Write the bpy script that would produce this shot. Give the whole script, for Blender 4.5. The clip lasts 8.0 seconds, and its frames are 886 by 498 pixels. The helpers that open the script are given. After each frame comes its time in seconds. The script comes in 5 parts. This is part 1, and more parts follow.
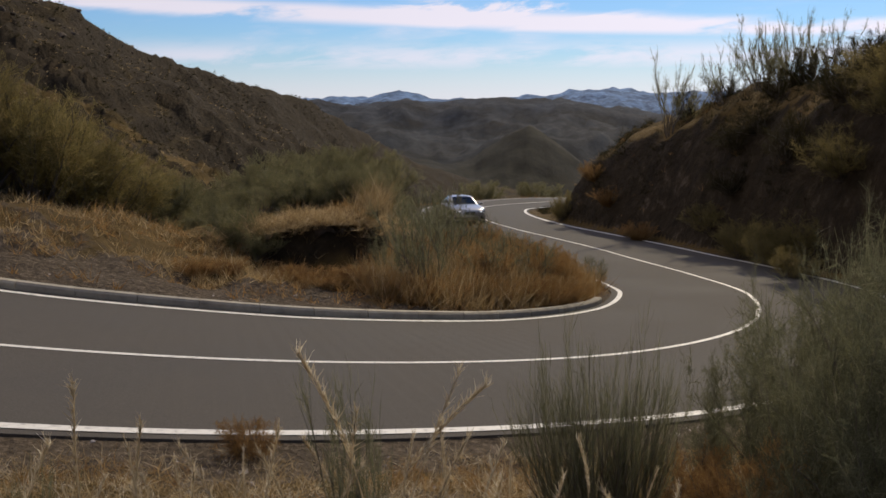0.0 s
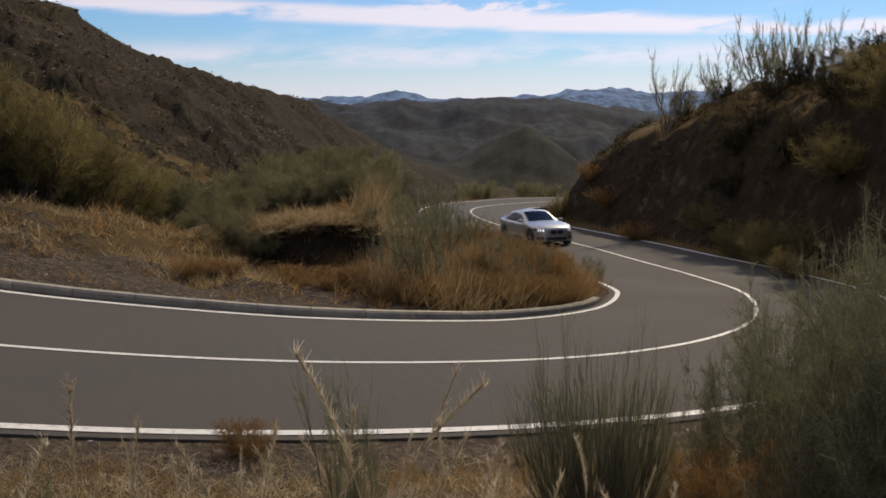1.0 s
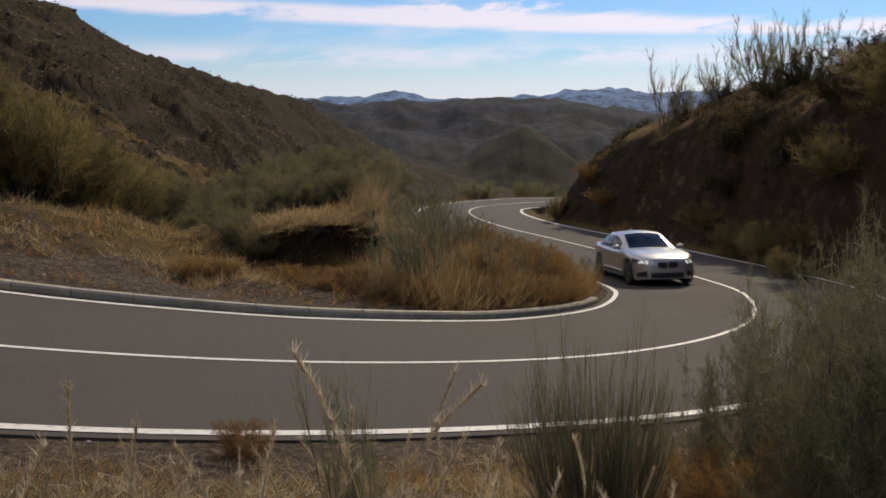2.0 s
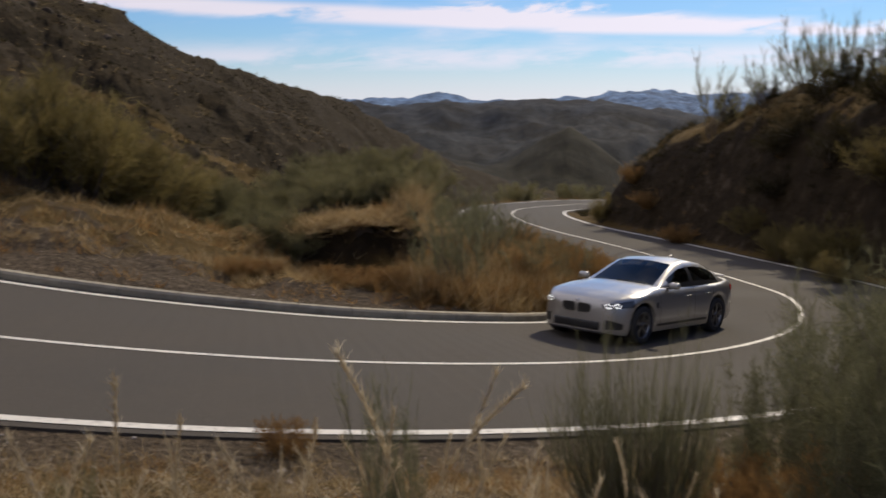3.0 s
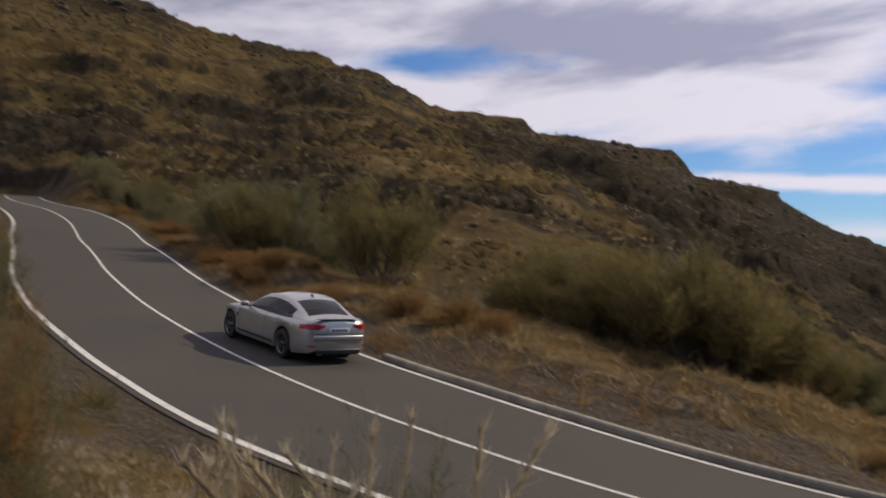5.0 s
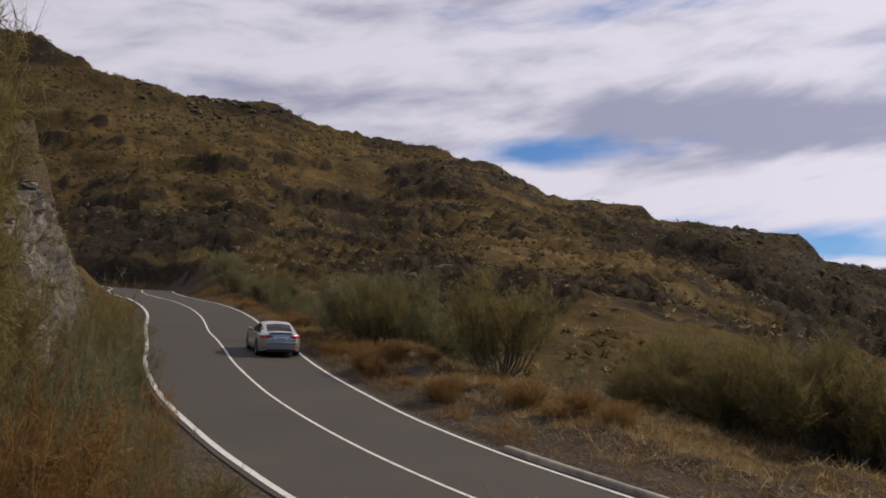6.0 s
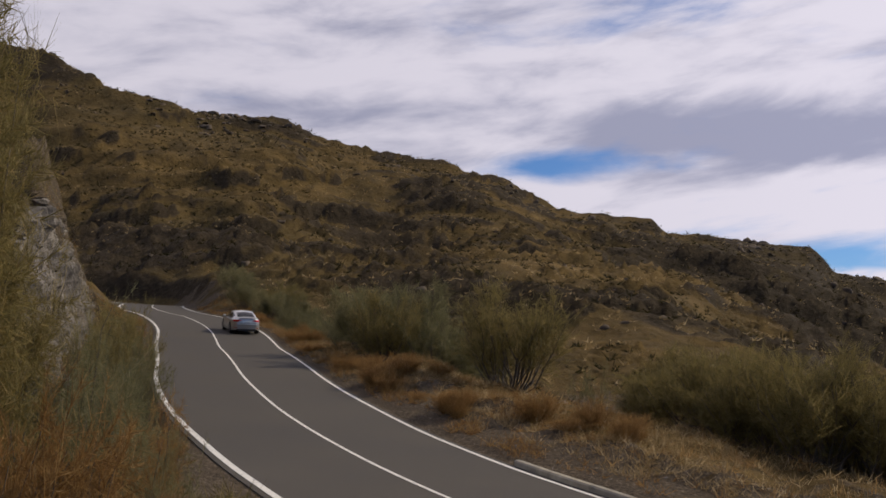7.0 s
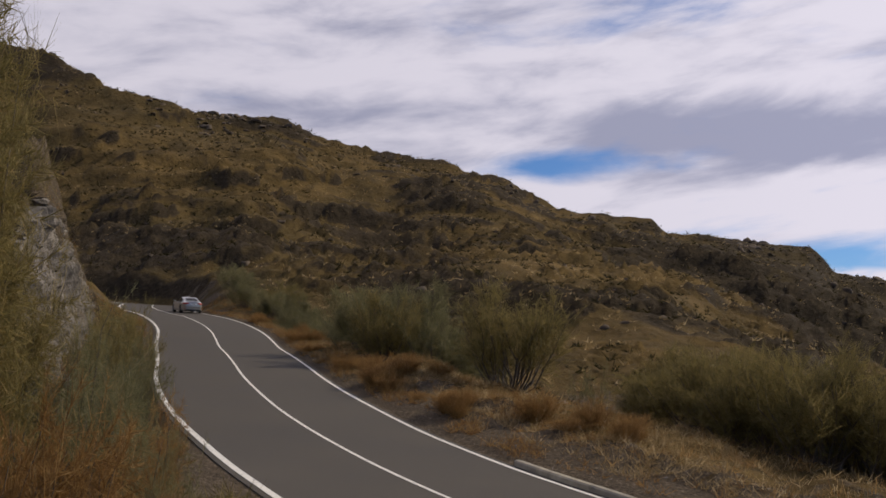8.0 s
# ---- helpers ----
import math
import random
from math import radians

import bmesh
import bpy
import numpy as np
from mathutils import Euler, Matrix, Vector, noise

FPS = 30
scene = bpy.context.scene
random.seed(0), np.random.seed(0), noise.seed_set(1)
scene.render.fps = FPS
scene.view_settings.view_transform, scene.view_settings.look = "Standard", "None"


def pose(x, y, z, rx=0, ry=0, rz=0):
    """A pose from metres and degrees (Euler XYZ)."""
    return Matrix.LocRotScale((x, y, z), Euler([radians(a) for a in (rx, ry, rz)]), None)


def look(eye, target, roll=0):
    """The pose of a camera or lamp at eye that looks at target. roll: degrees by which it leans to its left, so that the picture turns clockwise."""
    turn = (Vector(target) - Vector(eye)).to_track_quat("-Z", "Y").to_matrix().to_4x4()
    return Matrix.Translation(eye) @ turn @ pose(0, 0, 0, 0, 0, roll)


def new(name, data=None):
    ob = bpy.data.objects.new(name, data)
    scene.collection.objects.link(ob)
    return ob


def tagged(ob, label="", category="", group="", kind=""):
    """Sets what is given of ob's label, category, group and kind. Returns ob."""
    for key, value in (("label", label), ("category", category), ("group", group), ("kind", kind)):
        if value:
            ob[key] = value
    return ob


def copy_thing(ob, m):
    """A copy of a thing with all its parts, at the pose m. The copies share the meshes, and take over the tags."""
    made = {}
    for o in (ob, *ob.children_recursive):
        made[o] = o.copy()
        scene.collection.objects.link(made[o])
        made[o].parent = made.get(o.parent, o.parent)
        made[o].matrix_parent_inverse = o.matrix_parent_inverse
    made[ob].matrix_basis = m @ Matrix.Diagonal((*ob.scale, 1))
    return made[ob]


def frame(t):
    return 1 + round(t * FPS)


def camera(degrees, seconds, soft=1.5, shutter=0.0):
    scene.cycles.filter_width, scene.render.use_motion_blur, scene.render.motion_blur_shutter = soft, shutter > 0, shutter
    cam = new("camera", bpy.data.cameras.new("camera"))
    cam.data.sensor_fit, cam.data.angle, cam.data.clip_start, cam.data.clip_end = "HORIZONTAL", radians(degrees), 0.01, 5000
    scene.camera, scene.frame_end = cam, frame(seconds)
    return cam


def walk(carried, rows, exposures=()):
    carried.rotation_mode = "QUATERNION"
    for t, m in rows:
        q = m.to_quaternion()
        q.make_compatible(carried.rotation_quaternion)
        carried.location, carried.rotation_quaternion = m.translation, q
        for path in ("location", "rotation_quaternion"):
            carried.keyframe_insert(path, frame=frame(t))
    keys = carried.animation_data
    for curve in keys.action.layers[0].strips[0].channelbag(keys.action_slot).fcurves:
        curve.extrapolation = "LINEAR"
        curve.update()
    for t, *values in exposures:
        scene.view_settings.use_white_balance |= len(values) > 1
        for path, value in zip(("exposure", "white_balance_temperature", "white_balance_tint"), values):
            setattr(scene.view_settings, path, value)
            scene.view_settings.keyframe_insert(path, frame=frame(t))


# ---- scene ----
# camera: a tripod head on the outer bank of the bend, panning after the car
cam = camera(48.35, 8.0, soft=1.6, shutter=0.5)
PAN = [
    (0.0, 0.0, -8.39, 0.25), (0.5, -0.04, -8.39, 0.25), (1.0, -0.14, -8.4, 0.25), (2.5, -0.24, -8.39, 0.26),
    (2.8, 0.65, -8.37, 0.27), (3.0, 2.27, -8.31, 0.13), (3.2, 4.84, -8.13, 0.0), (3.5, 9.79, -7.52, -0.25),
    (3.8, 17.04, -6.4, -0.49), (4.0, 21.93, -5.38, -0.83), (4.2, 26.45, -4.09, -1.04), (4.5, 31.17, -1.83, -1.17),
    (4.8, 35.93, 0.19, -1.31), (5.0, 38.41, 1.6, -1.14), (5.2, 40.59, 3.03, -1.15), (6.3, 45.87, 7.3, -0.79),
    (6.5, 45.94, 7.49, -0.72), (7.0, 45.93, 7.49, -0.72), (8.0, 45.93, 7.49, -0.72),
]
walk(cam, [(t, pose(0, 0, 0, 90 + p, r, y)) for t, y, p, r in PAN])

# world: clear sky with broken cloud, sun ahead and to the right of the bend
SUN_AZ, SUN_EL = 27.0, 36.0
world = bpy.data.worlds.new("sky")
scene.world = world
world.use_nodes = True
wn, wl = world.node_tree.nodes, world.node_tree.links
wn.clear()


def wnode(kind, **vals):
    n = wn.new(kind)
    for k, v in vals.items():
        n.inputs[k].default_value = v
    return n


def wmath(op, a, b=None, clamp=False):
    n = wn.new("ShaderNodeMath")
    n.operation, n.use_clamp = op, clamp
    for i, v in enumerate((a, b)):
        if v is None:
            continue
        if isinstance(v, (int, float)):
            n.inputs[i].default_value = v
        else:
            wl.new(v, n.inputs[i])
    return n.outputs[0]


sky = wn.new("ShaderNodeTexSky")
sky.sky_type, sky.sun_disc = "NISHITA", False
sky.sun_elevation, sky.sun_rotation = radians(SUN_EL), radians(SUN_AZ)
sky.air_density, sky.dust_density, sky.ozone_density = 1.0, 0.15, 2.0
tex = wn.new("ShaderNodeTexCoord")
sep = wn.new("ShaderNodeSeparateXYZ")
wl.new(tex.outputs["Generated"], sep.inputs[0])

# bearing to the left and height, in degrees
brg_ = wmath("MULTIPLY", wmath("ARCTAN2", wmath("MULTIPLY", sep.outputs[0], -1.0), sep.outputs[1]), 57.2958)
elv = wmath("MULTIPLY", wmath("ARCSINE", sep.outputs[2]), 57.2958)


def wsmooth(v, a, b, lo=0.0, hi=1.0):
    n = wn.new("ShaderNodeMapRange")
    n.interpolation_type = "SMOOTHSTEP"
    for k, q in (("From Min", a), ("From Max", b), ("To Min", lo), ("To Max", hi)):
        n.inputs[k].default_value = q
    wl.new(v, n.inputs["Value"])
    return n.outputs[0]


def wbell(v, mid, wide):
    """A soft hump round mid."""
    q = wmath("DIVIDE", wmath("SUBTRACT", v, mid), wide)
    return wmath("POWER", 2.71828, wmath("MULTIPLY", wmath("MULTIPLY", q, q), -1.0))


def wnoise(sx, sy, shift, detail, rough, distort=0.0):
    c = wn.new("ShaderNodeCombineXYZ")
    wl.new(wmath("ADD", wmath("DIVIDE", brg_, sx), shift), c.inputs[0])
    wl.new(wmath("ADD", wmath("DIVIDE", elv, sy), wmath("DIVIDE", brg_, sx * 3.0)), c.inputs[1])
    n = wnode("ShaderNodeTexNoise", Scale=1.0, Detail=detail, Roughness=rough, Distortion=distort)
    wl.new(c.outputs[0], n.inputs["Vector"])
    return n.outputs[0]


def wsum(*terms):
    total = terms[0]
    for t in terms[1:]:
        total = wmath("ADD", total, t)
    return total


big = wnoise(15.0, 4.2, 3.4, 9.0, 0.56, 0.35)
fleece = wnoise(5.5, 1.3, 8.1, 7.0, 0.6, 0.3)
# a deck of broken cloud to the left, with gaps
deck = wmath("MULTIPLY", wmath("MULTIPLY", wsmooth(brg_, 2.0, 22.0), wsmooth(elv, 6.6, 9.2)), 0.34)
gap_a = wmath("MULTIPLY", wmath("MULTIPLY", wbell(brg_, 32.0, 8.0), wbell(elv, 20.8, 2.2)), -0.30)
gap_b = wmath("MULTIPLY", wmath("MULTIPLY", wbell(brg_, 39.5, 5.0), wbell(elv, 12.4, 1.1)), -0.30)
gap_c = wmath("MULTIPLY", wmath("MULTIPLY", wbell(brg_, 15.0, 5.0), wbell(elv, 10.6, 0.7)), -0.22)
mixed_cover = wsum(wmath("MULTIPLY", big, 0.72), wmath("MULTIPLY", fleece, 0.28))
cov = wsum(mixed_cover, deck, gap_a, gap_b, gap_c)
ramp = wsmooth(cov, 0.47, 0.76)
# a long bright streak over the valley and a soft band below it
drift = wmath("SUBTRACT", elv, wmath("ADD", wmath("MULTIPLY", brg_, 0.040), 4.75))
streak = wmath("ADD", wmath("MULTIPLY", wbell(drift, 0.0, 0.62), wsmooth(wsum(mixed_cover, wmath("MULTIPLY", wbell(brg_, -3.0, 12.0), 0.14)), 0.36, 0.52)), wmath("MULTIPLY", wmath("MULTIPLY", wbell(brg_, -3.5, 6.0), wbell(drift, 0.55, 0.8)), wsmooth(fleece, 0.42, 0.58)))
streak = wsmooth(streak, 0.20, 0.95)
band = wmath("MULTIPLY", wmath("MULTIPLY", wbell(elv, 2.6, 0.75), wsmooth(fleece, 0.30, 0.58)), wsmooth(brg_, 26.0, 14.0, 0.0, 0.75))
haze = wsmooth(elv, -0.5, 3.6, 0.72, 0.0)
cover = wmath("MAXIMUM", wmath("MAXIMUM", ramp, streak), wmath("MAXIMUM", band, haze), True)
# grey undersides
grey = wsum(wmath("MULTIPLY", wnoise(9.0, 2.6, 1.7, 6.0, 0.55, 0.3), 1.0), wmath("MULTIPLY", wmath("MULTIPLY", wbell(brg_, 28.0, 11.0), wbell(elv, 13.8, 1.7)), 0.48), wmath("MULTIPLY", wmath("MULTIPLY", wbell(brg_, 52.0, 9.0), wbell(elv, 14.9, 0.9)), 0.18), wmath("MULTIPLY", wbell(elv, 9.6, 1.2), -0.16))
tone = wn.new("ShaderNodeMixRGB")
tone.inputs[1].default_value = (9.9, 9.4, 10.7, 1)
tone.inputs[2].default_value = (4.6, 4.7, 6.4, 1)
wl.new(wmath("MULTIPLY", wsmooth(grey, 0.42, 0.82), wsmooth(elv, 4.5, 9.0)), tone.inputs[0])
mix = wn.new("ShaderNodeMixRGB")
wl.new(cover, mix.inputs[0])
clear = wn.new("ShaderNodeMixRGB")
clear.blend_type = "MULTIPLY"
clear.inputs[0].default_value = 1.0
clear.inputs[2].default_value = (0.66, 0.93, 1.36, 1)
wl.new(sky.outputs[0], clear.inputs[1])
wl.new(clear.outputs[0], mix.inputs[1])
# cloud is brighter towards the sun
toward = wmath("ADD", wmath("MULTIPLY", sep.outputs[0], 0.32), 1.22)
lit = wn.new("ShaderNodeMixRGB")
lit.blend_type = "MULTIPLY"
lit.inputs[0].default_value = 1.0
wl.new(tone.outputs[0], lit.inputs[1])
wl.new(toward, lit.inputs[2])
wl.new(lit.outputs[0], mix.inputs[2])
bg = wn.new("ShaderNodeBackground")
bg.inputs["Strength"].default_value = 0.07
out = wn.new("ShaderNodeOutputWorld")
wl.new(mix.outputs[0], bg.inputs[0])
wl.new(bg.outputs[0], out.inputs[0])

sun_data = bpy.data.lights.new("sun", "SUN")
sun_data.energy, sun_data.angle, sun_data.color = 3.5, radians(0.6), (1.0, 0.86, 0.64)
sun = new("sun", sun_data)
sd = Vector((math.sin(radians(SUN_AZ)) * math.cos(radians(SUN_EL)), math.cos(radians(SUN_AZ)) * math.cos(radians(SUN_EL)), math.sin(radians(SUN_EL))))
sun.matrix_world = look(sd * 200, (0, 0, 0))
scene.view_settings.exposure = 0.0


# ---- materials ----
def material(name, rough=0.8, metal=0.0):
    m = bpy.data.materials.new(name)
    m.use_nodes = True
    b = m.node_tree.nodes["Principled BSDF"]
    b.inputs["Roughness"].default_value, b.inputs["Metallic"].default_value = rough, metal
    return m, m.node_tree.nodes, m.node_tree.links, b


def coords(nodes, links, scale=(1, 1, 1)):
    g = nodes.new("ShaderNodeNewGeometry")
    mp = nodes.new("ShaderNodeMapping")
    mp.inputs["Scale"].default_value = scale
    links.new(g.outputs["Position"], mp.inputs[0])
    return mp.outputs[0]


def noise_tex(nodes, links, vec, scale, detail=4.0, rough=0.55):
    n = nodes.new("ShaderNodeTexNoise")
    n.inputs["Scale"].default_value, n.inputs["Detail"].default_value, n.inputs["Roughness"].default_value = scale, detail, rough
    links.new(vec, n.inputs["Vector"])
    return n.outputs[0]


def ramp_of(nodes, links, fac, stops):
    r = nodes.new("ShaderNodeValToRGB")
    e = r.color_ramp.elements
    while len(e) < len(stops):
        e.new(0.5)
    for el, (p, c) in zip(e, stops):
        el.position, el.color = p, (*c, 1)
    links.new(fac, r.inputs[0])
    return r.outputs[0]


def mixed(nodes, links, fac, a, b, mode="MIX"):
    m = nodes.new("ShaderNodeMixRGB")
    m.blend_type = mode
    for i, v in enumerate((fac, a, b)):
        if isinstance(v, (int, float)):
            m.inputs[i].default_value = v
        elif isinstance(v, tuple):
            m.inputs[i].default_value = (*v, 1)
        else:
            links.new(v, m.inputs[i])
    return m.outputs[0]


def stretch(nodes, links, v, a, b, lo=0.0, hi=1.0):
    r = nodes.new("ShaderNodeMapRange")
    r.interpolation_type = "SMOOTHSTEP"
    for k, x in (("From Min", a), ("From Max", b), ("To Min", lo), ("To Max", hi)):
        r.inputs[k].default_value = x
    links.new(v, r.inputs["Value"])
    return r.outputs[0]


def bump(nodes, links, b, height, strength=0.4, dist=0.02):
    n = nodes.new("ShaderNodeBump")
    n.inputs["Strength"].default_value, n.inputs["Distance"].default_value = strength, dist
    links.new(height, n.inputs["Height"])
    links.new(n.outputs[0], b.inputs["Normal"])


def asphalt_material():
    m, n, l, b = material("asphalt", 0.82)
    v = coords(n, l)
    patch = noise_tex(n, l, v, 0.35, 5, 0.6)
    grain = noise_tex(n, l, v, 55, 3, 0.6)
    c = ramp_of(n, l, patch, [(0.3, (0.053, 0.046, 0.038)), (0.7, (0.074, 0.064, 0.052))])
    c = mixed(n, l, 0.5, c, ramp_of(n, l, grain, [(0.3, (0.3, 0.3, 0.3)), (0.7, (0.75, 0.75, 0.75))]), "OVERLAY")
    l.new(c, b.inputs["Base Color"])
    l.new(stretch(n, l, patch, 0.3, 0.7, 0.85, 0.97), b.inputs["Roughness"])
    b.inputs["Specular IOR Level"].default_value = 0.25
    bump(n, l, b, grain, 0.5, 0.01)
    return m


def paint_material():
    m, n, l, b = material("road_paint", 0.6)
    v = coords(n, l)
    w = noise_tex(n, l, v, 9, 6, 0.7)
    c = ramp_of(n, l, w, [(0.28, (0.22, 0.20, 0.18)), (0.46, (0.62, 0.59, 0.52)), (0.8, (0.72, 0.68, 0.60))])
    l.new(c, b.inputs["Base Color"])
    return m


def concrete_material():
    m, n, l, b = material("kerb_concrete", 0.85)
    v = coords(n, l)
    a = noise_tex(n, l, v, 3, 6, 0.65)
    oi = n.new("ShaderNodeObjectInfo")
    c = ramp_of(n, l, a, [(0.25, (0.17, 0.14, 0.095)), (0.55, (0.33, 0.285, 0.20)), (0.8, (0.44, 0.385, 0.28))])
    c = mixed(n, l, stretch(n, l, oi.outputs["Random"], 0, 1, 0.0, 0.4), c, (0.16, 0.145, 0.12))
    l.new(c, b.inputs["Base Color"])
    bump(n, l, b, noise_tex(n, l, v, 30, 4), 0.4, 0.01)
    return m


def ground_material():
    """Dry hillside: straw grass, olive scrub, bare earth and dark rock where it is steep."""
    m, n, l, b = material("dry_hillside", 0.95)
    v = coords(n, l)
    at = n.new("ShaderNodeAttribute")
    at.attribute_name = "cover"
    sp = n.new("ShaderNodeSeparateColor")
    l.new(at.outputs["Color"], sp.inputs[0])
    gravel, rock, far = sp.outputs[0], sp.outputs[1], sp.outputs[2]
    huge = noise_tex(n, l, v, 0.012, 5, 0.6)
    mid = noise_tex(n, l, v, 0.11, 6, 0.68)
    fine = noise_tex(n, l, v, 1.3, 6, 0.7)
    tiny = noise_tex(n, l, v, 11, 4, 0.7)
    grass = ramp_of(n, l, mid, [(0.25, (0.038, 0.026, 0.009)), (0.42, (0.076, 0.049, 0.0155)), (0.58, (0.132, 0.084, 0.027)), (0.78, (0.21, 0.135, 0.046))])
    scrub = ramp_of(n, l, fine, [(0.3, (0.022, 0.018, 0.008)), (0.7, (0.065, 0.05, 0.02))])
    c = mixed(n, l, stretch(n, l, huge, 0.40, 0.62, 0.08, 0.5), grass, scrub)
    c = mixed(n, l, stretch(n, l, fine, 0.54, 0.68, 0.0, 0.6), c, (0.036, 0.028, 0.013))
    stone = ramp_of(n, l, fine, [(0.25, (0.014, 0.010, 0.005)), (0.55, (0.038, 0.027, 0.0145)), (0.8, (0.095, 0.07, 0.04))])
    rk = n.new("ShaderNodeMath")
    rk.operation = "ADD"
    l.new(rock, rk.inputs[0])
    l.new(stretch(n, l, mid, 0.3, 0.75, -0.22, 0.22), rk.inputs[1])
    c = mixed(n, l, stretch(n, l, rk.outputs[0], 0.20, 0.52), c, stone)
    grit = ramp_of(n, l, tiny, [(0.3, (0.034, 0.025, 0.016)), (0.55, (0.095, 0.071, 0.046)), (0.74, (0.24, 0.19, 0.135))])
    gv = n.new("ShaderNodeMath")
    gv.operation = "ADD"
    l.new(gravel, gv.inputs[0])
    l.new(stretch(n, l, fine, 0.3, 0.7, -0.3, 0.3), gv.inputs[1])
    c = mixed(n, l, stretch(n, l, gv.outputs[0], 0.35, 0.65), c, grit)
    # distant ranges: aerial haze put into the base colour, bluer with distance
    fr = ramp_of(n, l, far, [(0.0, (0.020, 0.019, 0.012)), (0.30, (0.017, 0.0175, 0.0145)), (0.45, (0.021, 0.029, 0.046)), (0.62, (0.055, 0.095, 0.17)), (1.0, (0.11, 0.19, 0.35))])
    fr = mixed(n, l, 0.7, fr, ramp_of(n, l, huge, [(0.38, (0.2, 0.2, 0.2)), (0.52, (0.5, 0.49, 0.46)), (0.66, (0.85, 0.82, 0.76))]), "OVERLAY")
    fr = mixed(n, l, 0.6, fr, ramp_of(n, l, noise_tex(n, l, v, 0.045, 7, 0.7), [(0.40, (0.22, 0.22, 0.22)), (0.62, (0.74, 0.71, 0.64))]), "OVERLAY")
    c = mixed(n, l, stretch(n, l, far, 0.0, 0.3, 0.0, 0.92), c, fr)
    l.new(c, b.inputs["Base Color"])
    b.inputs["Specular IOR Level"].default_value = 0.1
    h = mixed(n, l, 0.5, fine, tiny)
    bump(n, l, b, h, 0.9, 0.12)
    broad = n.new("ShaderNodeBump")
    broad.inputs["Strength"].default_value, broad.inputs["Distance"].default_value = 0.75, 1.3
    l.new(noise_tex(n, l, v, 0.28, 9, 0.66), broad.inputs["Height"])
    l.new(broad.outputs[0], b.inputs["Normal"].links[0].from_node.inputs["Normal"])
    return m


def leaf_material(name, dark, light, straw=None):
    m, n, l, b = material(name, 0.75)
    g = n.new("ShaderNodeNewGeometry")
    oi = n.new("ShaderNodeObjectInfo")
    c = ramp_of(n, l, g.outputs["Random Per Island"], [(0.0, dark), (0.75, light), (1.0, straw or light)])
    c = mixed(n, l, stretch(n, l, oi.outputs["Random"], 0, 1, 0.0, 0.35), c, tuple(x * 0.6 for x in dark))
    l.new(c, b.inputs["Base Color"])
    b.inputs["Specular IOR Level"].default_value = 0.12
    tr = n.new("ShaderNodeBsdfTranslucent")
    l.new(c, tr.inputs[0])
    mx = n.new("ShaderNodeMixShader")
    mx.inputs[0].default_value = 0.5
    l.new(b.outputs[0], mx.inputs[1])
    l.new(tr.outputs[0], mx.inputs[2])
    l.new(mx.outputs[0], n["Material Output"].inputs[0])
    return m


def plain(name, col, rough=0.5, metal=0.0, spread=0.15, scale=8.0):
    m, n, l, b = material(name, rough, metal)
    v = coords(n, l)
    a = noise_tex(n, l, v, scale, 4)
    l.new(mixed(n, l, stretch(n, l, a, 0.3, 0.7), tuple(c * (1 - spread) for c in col), tuple(min(1, c * (1 + spread)) for c in col)), b.inputs["Base Color"])
    return m


ASPHALT, PAINT, KERB, GROUND = asphalt_material(), paint_material(), concrete_material(), ground_material()
BROOM = leaf_material("broom_stems", (0.115, 0.094, 0.033), (0.265, 0.212, 0.08), (0.37, 0.28, 0.125))
BROOM_GREY = leaf_material("grey_broom_stems", (0.10, 0.094, 0.044), (0.235, 0.215, 0.105), (0.33, 0.285, 0.155))
BROOM_DARK = leaf_material("dark_broom_stems", (0.075, 0.077, 0.040), (0.19, 0.185, 0.104), (0.32, 0.285, 0.18))
STRAW = leaf_material("straw", (0.17, 0.115, 0.05), (0.41, 0.295, 0.145), (0.66, 0.52, 0.31))
PALE = leaf_material("bleached_straw", (0.34, 0.26, 0.15), (0.62, 0.52, 0.35), (0.82, 0.74, 0.58))
# dark scrub, made darker still to carry the cut bank's shade
SCRUB = leaf_material("dark_scrub", (0.015, 0.014, 0.006), (0.045, 0.038, 0.015), (0.09, 0.068, 0.028))
RUST = leaf_material("rust_grass", (0.14, 0.075, 0.026), (0.35, 0.20, 0.072), (0.48, 0.32, 0.14))
TWIG = plain("twig_bark", (0.09, 0.07, 0.05), 0.9)


